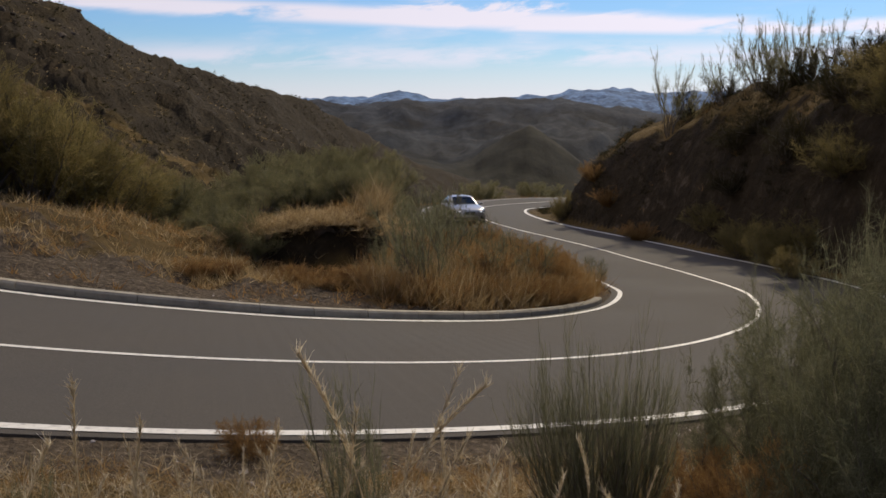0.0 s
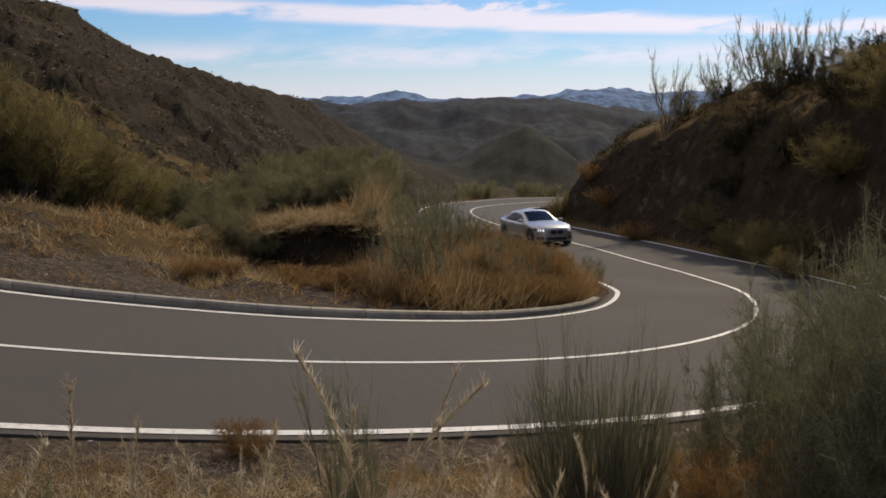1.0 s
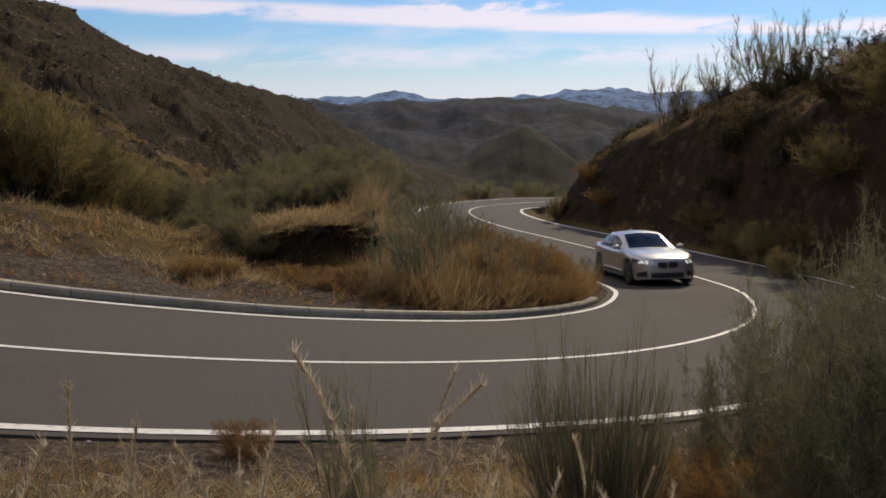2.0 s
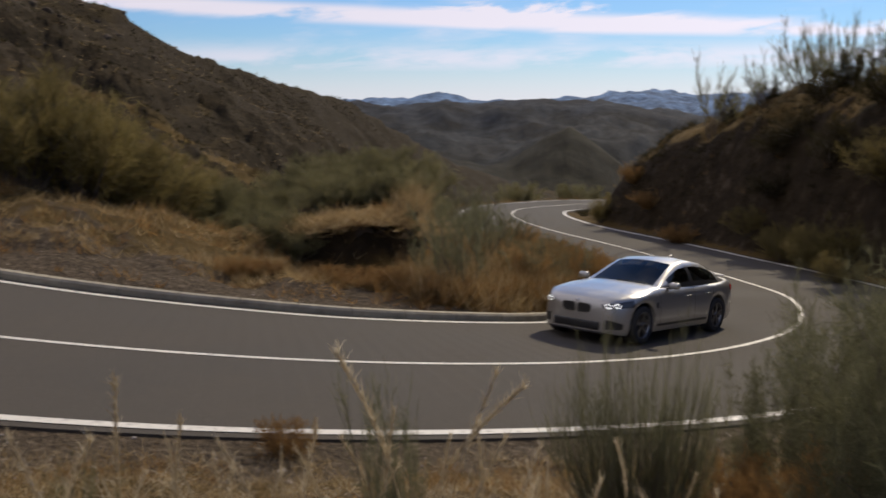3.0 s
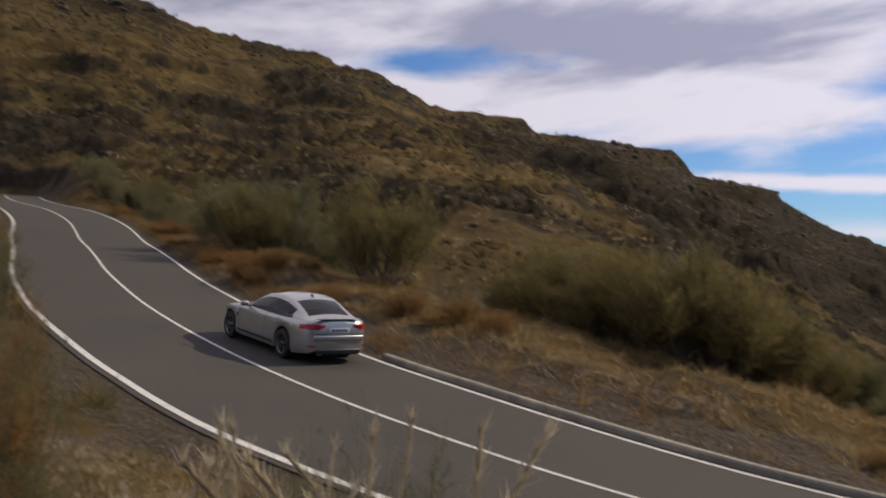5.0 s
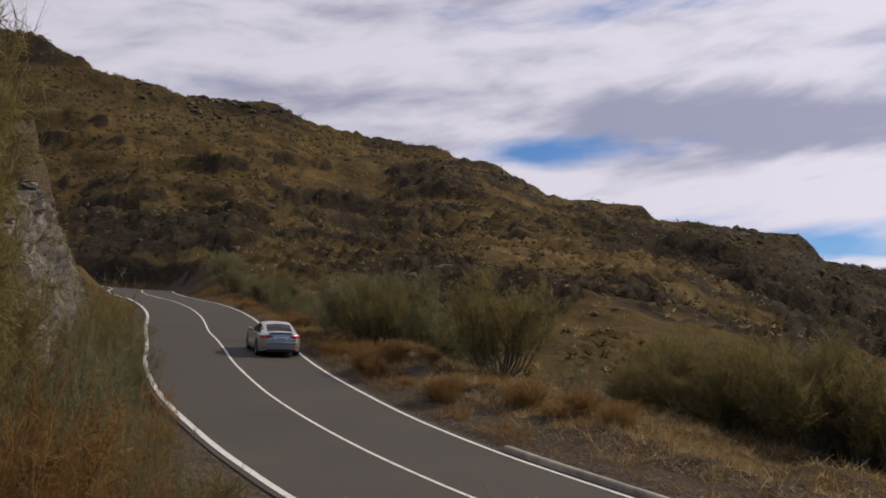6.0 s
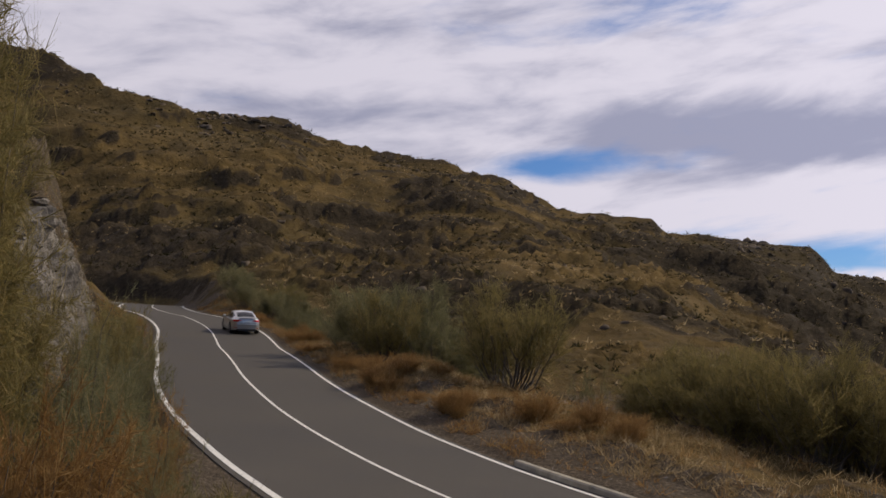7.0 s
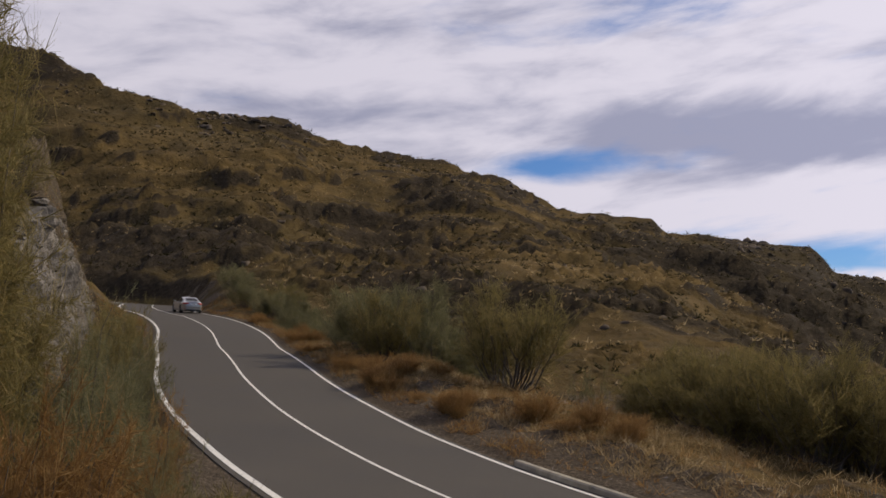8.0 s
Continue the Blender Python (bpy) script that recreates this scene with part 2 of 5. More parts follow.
# ---- the road's line: centre points from the far low end to the high end, and half widths ----
ROAD = [
    (8.87, 70.46, -7.01),
    (4.84, 67.37, -6.84),
    (2.40, 63.25, -6.65),
    (1.80, 58.43, -6.48),
    (2.38, 53.47, -6.33),
    (3.57, 48.60, -6.19),
    (5.00, 43.84, -6.01),
    (6.13, 39.03, -5.77),
    (6.88, 34.12, -5.48),
    (7.57, 29.19, -5.16),
    (7.67, 24.26, -4.80),
    (6.10, 19.45, -4.47),
    (2.90, 15.73, -4.07),
    (-1.35, 13.45, -3.59),
    (-6.00, 12.56, -3.08),
    (-10.86, 12.82, -2.53),
    (-15.70, 14.07, -2.07),
    (-20.33, 15.62, -1.57),
    (-24.78, 17.33, -1.03),
    (-29.11, 19.32, -0.51),
    (-33.38, 21.43, 0.01),
    (-37.60, 23.70, 0.51),
    (-41.86, 25.95, 1.01),
    (-46.19, 28.12, 1.55),
    (-50.44, 30.43, 2.14),
    (-54.73, 32.70, 2.74),
    (-59.15, 34.76, 3.35),
    (-63.68, 36.67, 3.92),
    (-68.29, 38.47, 4.46),
    (-73.01, 40.15, 4.93),
    (-77.72, 41.85, 5.39),
    (-82.35, 43.70, 5.84),
    (-86.91, 45.70, 6.29),
    (-91.42, 47.82, 6.74),
    (-95.87, 50.06, 7.19),
    (-100.26, 52.41, 7.64),
]
HALF_IN = [3.15, 3.15, 3.15, 3.16, 3.16, 3.16, 3.17, 3.18, 3.19, 3.18, 3.21, 3.28, 3.21, 3.12, 3.09, 3.08, 3.03, 3.01, 3.07, 3.04, 3.08, 3.12, 3.15, 3.16, 3.20, 3.21, 3.22, 3.22, 3.22, 3.20, 3.19, 3.18, 3.17, 3.16, 3.16, 3.16]
HALF_OUT = [3.19, 3.19, 3.17, 3.13, 3.07, 3.06, 3.08, 3.14, 3.21, 3.26, 3.27, 3.21, 3.16, 3.12, 3.05, 3.19, 3.14, 3.14, 3.20, 3.28, 3.28, 3.26, 3.26, 3.24, 3.23, 3.21, 3.20, 3.21, 3.20, 3.19, 3.17, 3.17, 3.16, 3.16, 3.16, 3.15]


STEPS = 16


def smooth_line(pts, steps=STEPS):
    p = np.array(pts, float)
    e = np.vstack([2 * p[0] - p[1], p, 2 * p[-1] - p[-2]])
    rows = []
    for i in range(len(p) - 1):
        a, b, c, d = e[i:i + 4]
        for s in np.arange(steps) / steps:
            rows.append(0.5 * (2 * b + (c - a) * s + (2 * a - 5 * b + 4 * c - d) * s * s + (3 * b - a - 3 * c + d) * s ** 3))
    rows.append(p[-1])
    return np.array(rows)


# run the road on beyond both ends
first, last = np.array(ROAD[0]), np.array(ROAD[-1])
HEAD = [first + np.array((38, -3, -4.2)), first + np.array((30, 0.5, -3.0)), first + np.array((20, 3.5, -1.6)), first + np.array((10, 3.0, -0.5))]
TAIL = [last + np.array((-6, 1.2, 0.5)), last + np.array((-12, -1.0, 1.0)), last + np.array((-19, -6, 1.6)), last + np.array((-27, -13, 2.2))]
LINE = smooth_line(HEAD + ROAD + TAIL)
U = np.linspace(-len(HEAD), len(ROAD) - 1 + len(TAIL), len(LINE))
W_IN = np.interp(U, np.arange(len(ROAD)), HALF_IN)
W_OUT = np.interp(U, np.arange(len(ROAD)), HALF_OUT)
TAN = np.gradient(LINE, axis=0)
TAN[:, 2] = 0
TAN /= np.linalg.norm(TAN, axis=1)[:, None]
LEFT = np.stack([-TAN[:, 1], TAN[:, 0], 0 * TAN[:, 0]], 1)


def on_road(u, side):
    """Place beside the road: u counts the centre points, side is metres to the outer (left) side."""
    k = np.interp(u, U, np.arange(len(U)))
    f = [np.interp(k, np.arange(len(U)), LINE[:, i] + LEFT[:, i] * side) for i in range(3)]
    return Vector(f)


def step01(v, a, b):
    t = np.clip((v - a) / (b - a), 0, 1)
    return t * t * (3 - 2 * t)


LAT = np.random.RandomState(5).rand(256, 256)


def value_noise(x, y):
    xi, yi = np.floor(x).astype(int), np.floor(y).astype(int)
    fx, fy = x - xi, y - yi
    fx, fy = fx * fx * (3 - 2 * fx), fy * fy * (3 - 2 * fy)
    g = lambda i, j: LAT[(xi + i) % 256, (yi + j) % 256]
    return (g(0, 0) * (1 - fx) + g(1, 0) * fx) * (1 - fy) + (g(0, 1) * (1 - fx) + g(1, 1) * fx) * fy


def fbm(x, y, octaves=5, ridged=False, gain=0.5):
    v, a, s = 0 * x, 1.0, 0.0
    for o in range(octaves):
        q = value_noise(x * 2 ** o + 17.3 * o, y * 2 ** o + 9.1 * o)
        if ridged:
            q = 1 - np.abs(2 * q - 1)
        v, s, a = v + a * q, s + a, a * gain
    return v / s


# crest lines seen from the bend: bearing to the left (degrees), height angle (degrees)
RIDGE_A = [-8, -2, 1.4, 2.5, 4.5, 7.0, 9.3, 12.5, 16.7, 18.5, 20.8, 24.2, 25.5, 28.8, 30.7, 33.3, 34.0, 39.5, 43.9, 49.2, 54.1, 56.2, 60.8, 64.7, 68.3, 76, 90]
RIDGE_E = [-5.5, -4.6, -3.5, -2.95, -1.8, -0.2, 0.6, 1.4, 2.9, 3.9, 5.4, 6.2, 7.65, 8.1, 8.5, 8.4, 8.9, 9.8, 11.95, 12.85, 13.8, 14.6, 14.85, 15.7, 16.9, 17.5, 14]
SPUR_A = [-8, 5, 11.3, 16.4, 20.1, 22.3, 26.8, 30.0, 32.6, 36.7, 39.6, 43.8, 48.8, 51.4, 54.1, 57.6, 60.7, 63.2, 70, 90]
SPUR_E = [-9, -8, -5.9, -2.4, -0.3, 0.6, 2.9, 4.6, 5.6, 6.75, 7.35, 7.5, 7.15, 7.4, 8.1, 8.6, 7.9, 7.2, 7, 6]
MID_A = [-8, 2, 6.9, 10, 13.5, 17, 21, 25, 30, 90]
MID_E = [-8.5, -5.6, -3.3, -1.6, -0.1, 1.6, 3.1, 4.6, 6.0, 8.0]
HILL_A = [-40, -25, -14, -8.5, -6.6, -5.0, -3.6, -1.7, 0, 4, 8, 20, 40]
HILL_E = [-2.6, -3.0, -4.4, -3.9, -2.4, -1.3, -1.9, -3.1, -3.4, -3.0, -2.5, -2, -2]
BACK_A = [-60, -30, -12.3, -8.5, -5.5, -2.4, 0, 2.5, 5, 7.3, 12, 30]
BACK_E = [-0.4, -0.5, -0.55, -0.22, -0.05, 0.08, -0.05, 0.05, -0.12, -0.08, -0.2, -0.3]
RANGE_A = [-80, -40, -20, -14.1, -11.6, -9.4, -7.5, -5.9, -3.5, -1.7, 0.5, 2.5, 4.8, 7.0, 9.2, 14, 40, 90]
RANGE_E = [0.5, 0.4, 0.6, 0.66, 0.55, 0.85, 0.72, 0.42, 0.3, 0.25, 0.45, 0.6, 0.35, 0.3, 0.4, 0.5, 0.4, 0.4]


def foot_dist(brg):
    return np.interp(brg, [-30, -12, 0, 10, 20, 35, 45, 55, 62, 70, 80], [72, 82, 82, 70, 52, 46, 52, 70, 88, 100, 105])


def spur_dist(brg):
    return np.maximum(np.interp(brg, [-10, 10, 20, 35, 50, 62, 75], [190, 170, 160, 165, 170, 175, 150]), foot_dist(brg) * 1.95)


def ridge_dist(brg):
    """How far off the mountain's crest runs."""
    return np.maximum(np.interp(brg, [-10, 0, 10, 20, 35, 50, 70], [520, 430, 330, 275, 255, 280, 260]), spur_dist(brg) * 1.5)


def near_height(x, y):
    """Ground near the road: its level, banks and verges. Also gives signed offset and the line's count."""
    n = len(x)
    z, off, cnt, half = np.zeros(n), np.zeros(n), np.zeros(n), np.zeros(n)
    base = np.zeros(n)
    for i in range(0, n, 4000):
        dx = x[i:i + 4000, None] - LINE[None, :, 0]
        dy = y[i:i + 4000, None] - LINE[None, :, 1]
        d2 = dx * dx + dy * dy
        k = d2.argmin(1)
        r = np.arange(len(k))
        side = dx[r, k] * LEFT[k, 0] + dy[r, k] * LEFT[k, 1]
        along = dx[r, k] * TAN[k, 0] + dy[r, k] * TAN[k, 1]
        slope = np.gradient(LINE[:, 2])[k] / np.maximum(np.linalg.norm(np.gradient(LINE[:, :2], axis=0), axis=1)[k], 0.05)
        z[i:i + 4000] = LINE[k, 2] + slope * np.clip(along, -1, 1)
        off[i:i + 4000] = np.sign(side) * np.sqrt(d2[r, k])
        cnt[i:i + 4000] = U[k]
        half[i:i + 4000] = np.where(side > 0, W_OUT[k], W_IN[k])
        w = 1 / (d2 + 2.0) ** 2
        base[i:i + 4000] = (w * LINE[None, :, 2]).sum(1) / w.sum(1)
    e = np.abs(off) - half
    rough = fbm(x * 0.35, y * 0.35, 5) - 0.5
    lumps = fbm(x * 0.9 + 40, y * 0.9, 4) - 0.5
    ground = np.where(e < 1.5, z, base + (z - base) * np.exp(-(e - 1.5) / 4))
    out = off > 0
    # outer side: cut bank by the lower limb, the camera's knoll, the rock cutting higher up
    ee = np.maximum(e - 0.7, 0)
    cut = step01(cnt, 3.2, 4.3) * (1 - step01(cnt, 10.2, 12.2))
    bank_h = np.interp(cnt, [3, 5, 6, 7, 8, 9, 10, 12], [3.6, 5.2, 5.9, 6.0, 6.4, 7.6, 8.4, 5.0])
    rise_cut = bank_h * (1 - np.exp(-(ee / 1.6) ** 1.4)) + 0.07 * np.maximum(ee - 3, 0) + (rough * 1.8 + lumps * 1.1) * step01(ee, 0.5, 4)
    knoll = step01(cnt, 10.4, 12.2) * (1 - step01(cnt, 18, 21))
    rise_knoll = 0.19 * np.maximum(ee - 0.6, 0) + lumps * 0.3 * step01(ee, 0.3, 3) - 0.03 * step01(e, 0.25, 0.5)
    rock = step01(cnt, 18.5, 22)
    wall_h = np.interp(cnt, [18, 20, 22, 25, 30, 34, 36], [0.5, 2.5, 6, 9, 9, 6, 4])
    rise_rock = 0.12 * ee + wall_h * step01(ee + rough * 3, 3.0, 7.5) + (rough * 2.5 + lumps + (fbm(x * 0.42 + 3, y * 0.42, 5, True) - 0.6) * 4.5) * step01(ee, 1, 5)
    rise_out = cut * rise_cut + knoll * rise_knoll + rock * rise_rock
    # inner side: verge behind the kerb, the terrace with its undercut edge, shallow ditch higher up
    ei = np.maximum(e - 0.45, 0)
    rise_in = (0.12 + 0.35 * step01(cnt, 13.2, 15.0)) * (1 - np.exp(-ei / 2.2)) * step01(cnt, 9, 13) + (rough * 1.4 + lumps * 0.5) * step01(ei, 0.3, 3)
    rise_in -= 0.085 * np.maximum(ei - 2.5, 0) * step01(cnt, 13.5, 15.5) * (1 - step01(ei, 14, 26))
    g = ground + np.where(out, rise_out, rise_in)
    brg, rad = np.degrees(np.arctan2(-x, y)), np.hypot(x, y)
    terrace = step01(brg + lumps * 1.0, 3.0, 3.9) * (1 - step01(brg, 10.4, 12.5)) * step01(rad + lumps * 0.6, 24.0, 24.4) * (1 - step01(rad, 34, 44)) * (~out)
    g = g + terrace * np.maximum(-2.95 + lumps * 0.3 - g, 0)
    # grown-over mound in the tip of the loop, and the hollow before the cut terrace edge
    mound = 0.75 * np.exp(-((x - 0.6 - 0.10 * (y - 26)) / 2.6) ** 2 - ((y - 28) / 7.5) ** 2) * step01(e, 0.5, 2.2) * (~out)
    g = g + mound
    hollow = step01(brg, 2.6, 4.0) * (1 - step01(brg, 10.2, 12.0)) * step01(rad, 19.4, 22.6) * (1 - step01(rad, 24.0, 24.35)) * (~out)
    g = g * (1 - hollow) + np.minimum(g, -4.22 + 0.2 * lumps) * hollow
    # flat crown under the tripod
    g = np.where(out & (knoll > 0.3), np.minimum(g, -1.62 + 0.10 * rough), g)
    flat = 1 - step01(e, 0.15, 0.75)
    g = g * (1 - flat) + (z - 0.032) * flat
    return g, off, cnt, e, brg, rad


def land_height(x, y):
    g, off, cnt, e, brg, rad = near_height(x, y)
    t = np.tan
    ridge_r, spur_r, foot_r = ridge_dist(brg), spur_dist(brg), foot_dist(brg)
    ridge_z = ridge_r * t(np.radians(np.interp(brg, RIDGE_A, RIDGE_E)))
    spur_z = spur_r * t(np.radians(np.interp(brg, SPUR_A, SPUR_E)))
    hill_r, back_r, range_r = 860.0, 1700.0, 4200.0
    hill_z = hill_r * t(np.radians(np.interp(brg, HILL_A, HILL_E)))
    back_z = back_r * t(np.radians(np.interp(brg, BACK_A, BACK_E)))
    range_z = range_r * t(np.radians(np.interp(brg, RANGE_A, RANGE_E)))
    foot_z = np.interp(brg, [-30, -8, 2, 10, 20, 35, 45, 55, 62, 70], [-9, -8.5, -8.5, -7.0, -5.2, -3.0, -1.2, 2.0, 5.5, 8])
    valley = 1 - step01(brg, -2, 12)
    d = lambda a, b, f: a + (b - a) * f
    mid_r = 0.45 * spur_r + 0.55 * ridge_r
    mid_z = mid_r * t(np.radians(np.interp(brg, MID_A, MID_E)))
    # hollows behind the two spurs part them from the slope above
    dip1, dip2 = 1 - step01(brg, 27, 43), 1 - step01(brg, 17, 30)
    slope_at = lambda f: spur_z + (ridge_z - spur_z) * f
    knots_r = np.stack([foot_r, d(foot_r, spur_r, 0.28), d(foot_r, spur_r, 0.64), spur_r, d(spur_r, mid_r, 0.3), d(spur_r, mid_r, 0.64), mid_r, d(mid_r, ridge_r, 0.3), d(mid_r, ridge_r, 0.62), ridge_r, ridge_r * 1.2, 0 * brg + 560 + 0.3 * ridge_r, 0 * brg + hill_r, 0 * brg + 1050, 0 * brg + 1350, 0 * brg + back_r, 0 * brg + 2300, 0 * brg + 3300, 0 * brg + range_r, 0 * brg + 4900])
    z1 = d(foot_z, spur_z, 0.25) - valley * 6
    knots_z = np.stack([foot_z, z1, d(foot_z, spur_z, 0.62) - valley * 8, spur_z, d(slope_at(0.12), spur_z - 6, dip1), d(slope_at(0.30), d(spur_z, mid_z, 0.4) - 6, dip1), d(slope_at(0.55), mid_z, dip2), d(slope_at(0.66), mid_z - 6, dip2), d(slope_at(0.78), d(mid_z, ridge_z, 0.5) - 6, dip2), ridge_z, ridge_z - 14, ridge_z * 0.6 - 50, hill_z, hill_z - 40, back_z - 50, back_z, back_z - 70, range_z - 90, range_z, range_z - 150])
    far = np.empty(len(x))
    k = np.clip((knots_r <= rad[None, :]).sum(0) - 1, 0, len(knots_r) - 2)
    i = np.arange(len(x))
    r0, r1, z0, z1 = knots_r[k, i], knots_r[k + 1, i], knots_z[k, i], knots_z[k + 1, i]
    f = np.clip((rad - r0) / np.maximum(r1 - r0, 1e-3), 0, 1)
    far = z0 + (z1 - z0) * f
    # gullies, ledges and outcrops; less where a crest must keep its line
    lump = (fbm(x / 60, y / 60, 6, True) - 0.62) * 7 + (fbm(x / 11 + 7, y / 11, 5, True) - 0.6) * 1.1
    ledge = np.maximum(fbm(x / 55 + y / 160 + 31, y / 38 + 5, 6, True, 0.58) - 0.695, 0) * 14
    # beds of harder rock stand out as broken steps along the slope
    bed = (far + (fbm(x / 70 + 11, y / 70, 4) - 0.5) * 16 + 0.05 * x) / 6.5
    bed = bed - np.floor(bed)
    shelf = (step01(bed, 0.62, 0.92) - bed) * 6.0 * step01(fbm(x / 34 + 2, y / 34 + 8, 4), 0.38, 0.56)
    # outcrops run level along the slope: broad crags and small broken ribs
    su, sv = np.radians(brg) * 200, 200 * np.log(np.maximum(rad, 10) / 100)
    patchy_rock = fbm(su / 75 + 4, sv / 46 + 2, 3)
    crag = step01(fbm(su / 34 + sv / 90, sv / 10 + 3, 5, True, 0.55) + (patchy_rock - 0.5) * 0.7, 0.68, 0.75)
    rib = step01(fbm(su / 9 + 50, sv / 3.2 + su / 40, 4, False, 0.6) + (patchy_rock - 0.5) * 0.6, 0.55, 0.63)
    ledge = ledge * 0.4 + shelf * 0.45 + crag * (0.2 + 2.4 * fbm(su / 2.6, sv / 1.6, 5, True, 0.65) ** 2) * np.clip(rad / 170, 0.5, 2.0) + rib * 0.75 * np.clip(rad / 170, 0.5, 2.2)
    grow = step01(rad, foot_r, foot_r * 1.8)
    calm = 0.45 + 0.55 * (1 - np.exp(-((rad - ridge_r) / 40) ** 2))
    side = step01(brg, -3, 6)
    big = np.where(rad > 650, (fbm(x / 150, y / 150, 7, True, 0.6) - 0.6) * np.clip(rad / 1000, 0, 2.0) * 46 * np.clip(rad / 800, 0, 1), 0)
    keep = np.exp(-((rad - hill_r) / 90) ** 2) + np.exp(-((rad - back_r) / 160) ** 2) + np.exp(-((rad - range_r) / 420) ** 2)
    far = far + grow * np.where(rad < 650, (lump + ledge) * calm * (0.4 + 0.6 * side), 0) + big * (1 - 0.5 * np.clip(keep, 0, 1))
    blend = step01(rad, foot_r * 0.72, foot_r * 1.02)
    # the slope behind the camera just runs on
    rear = step01(np.abs(brg - 25), 75, 105)
    h = g * (1 - blend) + far * blend
    h = h * (1 - rear) + (g * 0.5 + (-1.6 - 0.0) * 0.5 + np.clip(rad - 6, 0, 400) * 0.05) * rear
    road_keep = (1 - step01(e, 0.6, 4.0)) * (rad < 140)
    h = h * (1 - road_keep) + g * road_keep
    return h, off, cnt, e, brg, rad, ledge * grow, blend


def mesh_object(name, verts, faces, mat, smooth=True, parent=None):
    me = bpy.data.meshes.new(name)
    me.from_pydata(np.asarray(verts).tolist() if not isinstance(verts, list) else verts, [], faces if isinstance(faces, list) else np.asarray(faces).tolist())
    me.materials.append(mat)
    if smooth:
        me.shade_smooth()
    ob = new(name, me)
    if parent:
        ob.parent = parent
    return ob


def build_ground():
    a = np.radians(np.concatenate([np.arange(-180, -34, 4.0), np.arange(-34, 78, 0.22), np.arange(78, 180, 4.0)]))
    r = np.concatenate([[0.0], np.geomspace(0.8, 8, 30), np.arange(8.2, 40, 0.22), np.geomspace(40.2, 120, 190), np.geomspace(120.6, 640, 210), np.geomspace(644, 4900, 130)])
    A, R = np.meshgrid(a, r[1:], indexing="ij")
    x, y = (-np.sin(A) * R).ravel(), (np.cos(A) * R).ravel()
    h, off, cnt, e, brg, rad, ledge, blend = land_height(x, y)
    na, nr = A.shape
    verts = np.column_stack([x, y, h])
    idx = np.arange(na * nr).reshape(na, nr)
    nxt = np.roll(idx, -1, axis=0)
    faces = np.stack([idx[:, :-1].ravel(), nxt[:, :-1].ravel(), nxt[:, 1:].ravel(), idx[:, 1:].ravel()], 1)[:, ::-1]
    verts = np.vstack([verts, [0, 0, -1.62]])
    fan = [[na * nr, int(idx[i, 0]), int(nxt[i, 0])] for i in range(na)]
    ob = mesh_object("ground", verts, faces.tolist() + fan, GROUND)
    me = ob.data
    # steepness gives bare rock, the verges give gravel
    nz = np.zeros(len(me.vertices) * 3)
    me.vertices.foreach_get("normal", nz)
    steep = 1 - np.abs(nz.reshape(-1, 3)[:-1, 2])
    rock = np.clip(step01(steep, 0.20, 0.46) * 0.8 + np.clip(ledge / 2.6, 0, 0.45), 0, 1)
    su, sv = np.radians(brg) * 200, 200 * np.log(np.maximum(rad, 10) / 100)
    bare_ = (fbm(su / 75 + 4, sv / 46 + 2, 3) - 0.5) * 1.1 + (fbm(su / 22 + 9, sv / 8, 4) - 0.5) * 0.8
    rock = np.clip(rock + bare_ * (rad > 60) * (rad < 640), 0, 1)
    # more rock cover on the lower limb's side of the mountain
    rock = np.clip(rock + 0.16 * (1 - step01(brg, 20, 34)) * (rad > 60) * (rad < 640), 0, 1)
    # near spur's lit grassy brow and shaded hollow behind, put into the rock cover
    q = rad / spur_dist(brg)
    rock = np.clip(rock + (rad > 60) * (0.34 * (1 - step01(brg, 29, 36)) * step01(q, 1.02, 1.08) * (rad < 640) - 0.35 * np.exp(-((q - 0.95) / 0.06) ** 2)), 0, 1)
    n1 = fbm(x * 0.5, y * 0.5, 4)
    gravel = (1 - step01(e, 0.5, 2.4)) * 0.9
    gravel = np.maximum(gravel, (1 - step01(e, 2, 6)) * step01(n1, 0.45, 0.6) * 0.8) * (rad < 120)
    shoulder = (off < 0) * step01(cnt, 12.6, 13.6) * (1 - step01(cnt, 18.5, 20.5)) * (1 - step01(e + 3 * (n1 - 0.5), 2.6, 4.0)) * 0.95
    gravel = np.maximum(gravel, shoulder)
    gravel *= np.where((off > 0) & (cnt < 11), 0.35, 1)
    scree = step01(brg, 32, 35) * (1 - step01(brg, 38.5, 40.5)) * step01(rad, 36, 40) * (1 - step01(rad, 52, 60))
    gravel = np.maximum(gravel, scree * (0.4 + n1))
    gravel = np.maximum(gravel, 0.85 * step01(cnt, 19, 22) * (off > 0) * step01(e, 3, 4.5) * (1 - step01(e, 9, 11)) * (rad < 130))
    # share of haze colour mixed in, growing with distance
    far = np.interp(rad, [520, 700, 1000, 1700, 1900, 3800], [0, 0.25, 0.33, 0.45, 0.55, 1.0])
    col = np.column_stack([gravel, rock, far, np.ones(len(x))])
    col = np.vstack([col, [0.3, 0, 0, 1]])
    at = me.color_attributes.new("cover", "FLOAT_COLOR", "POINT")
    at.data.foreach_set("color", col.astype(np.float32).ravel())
    return tagged(ob, "dry mountain ground with straw grass, scrub and rock", "ground", kind="structure")


ground = build_ground()


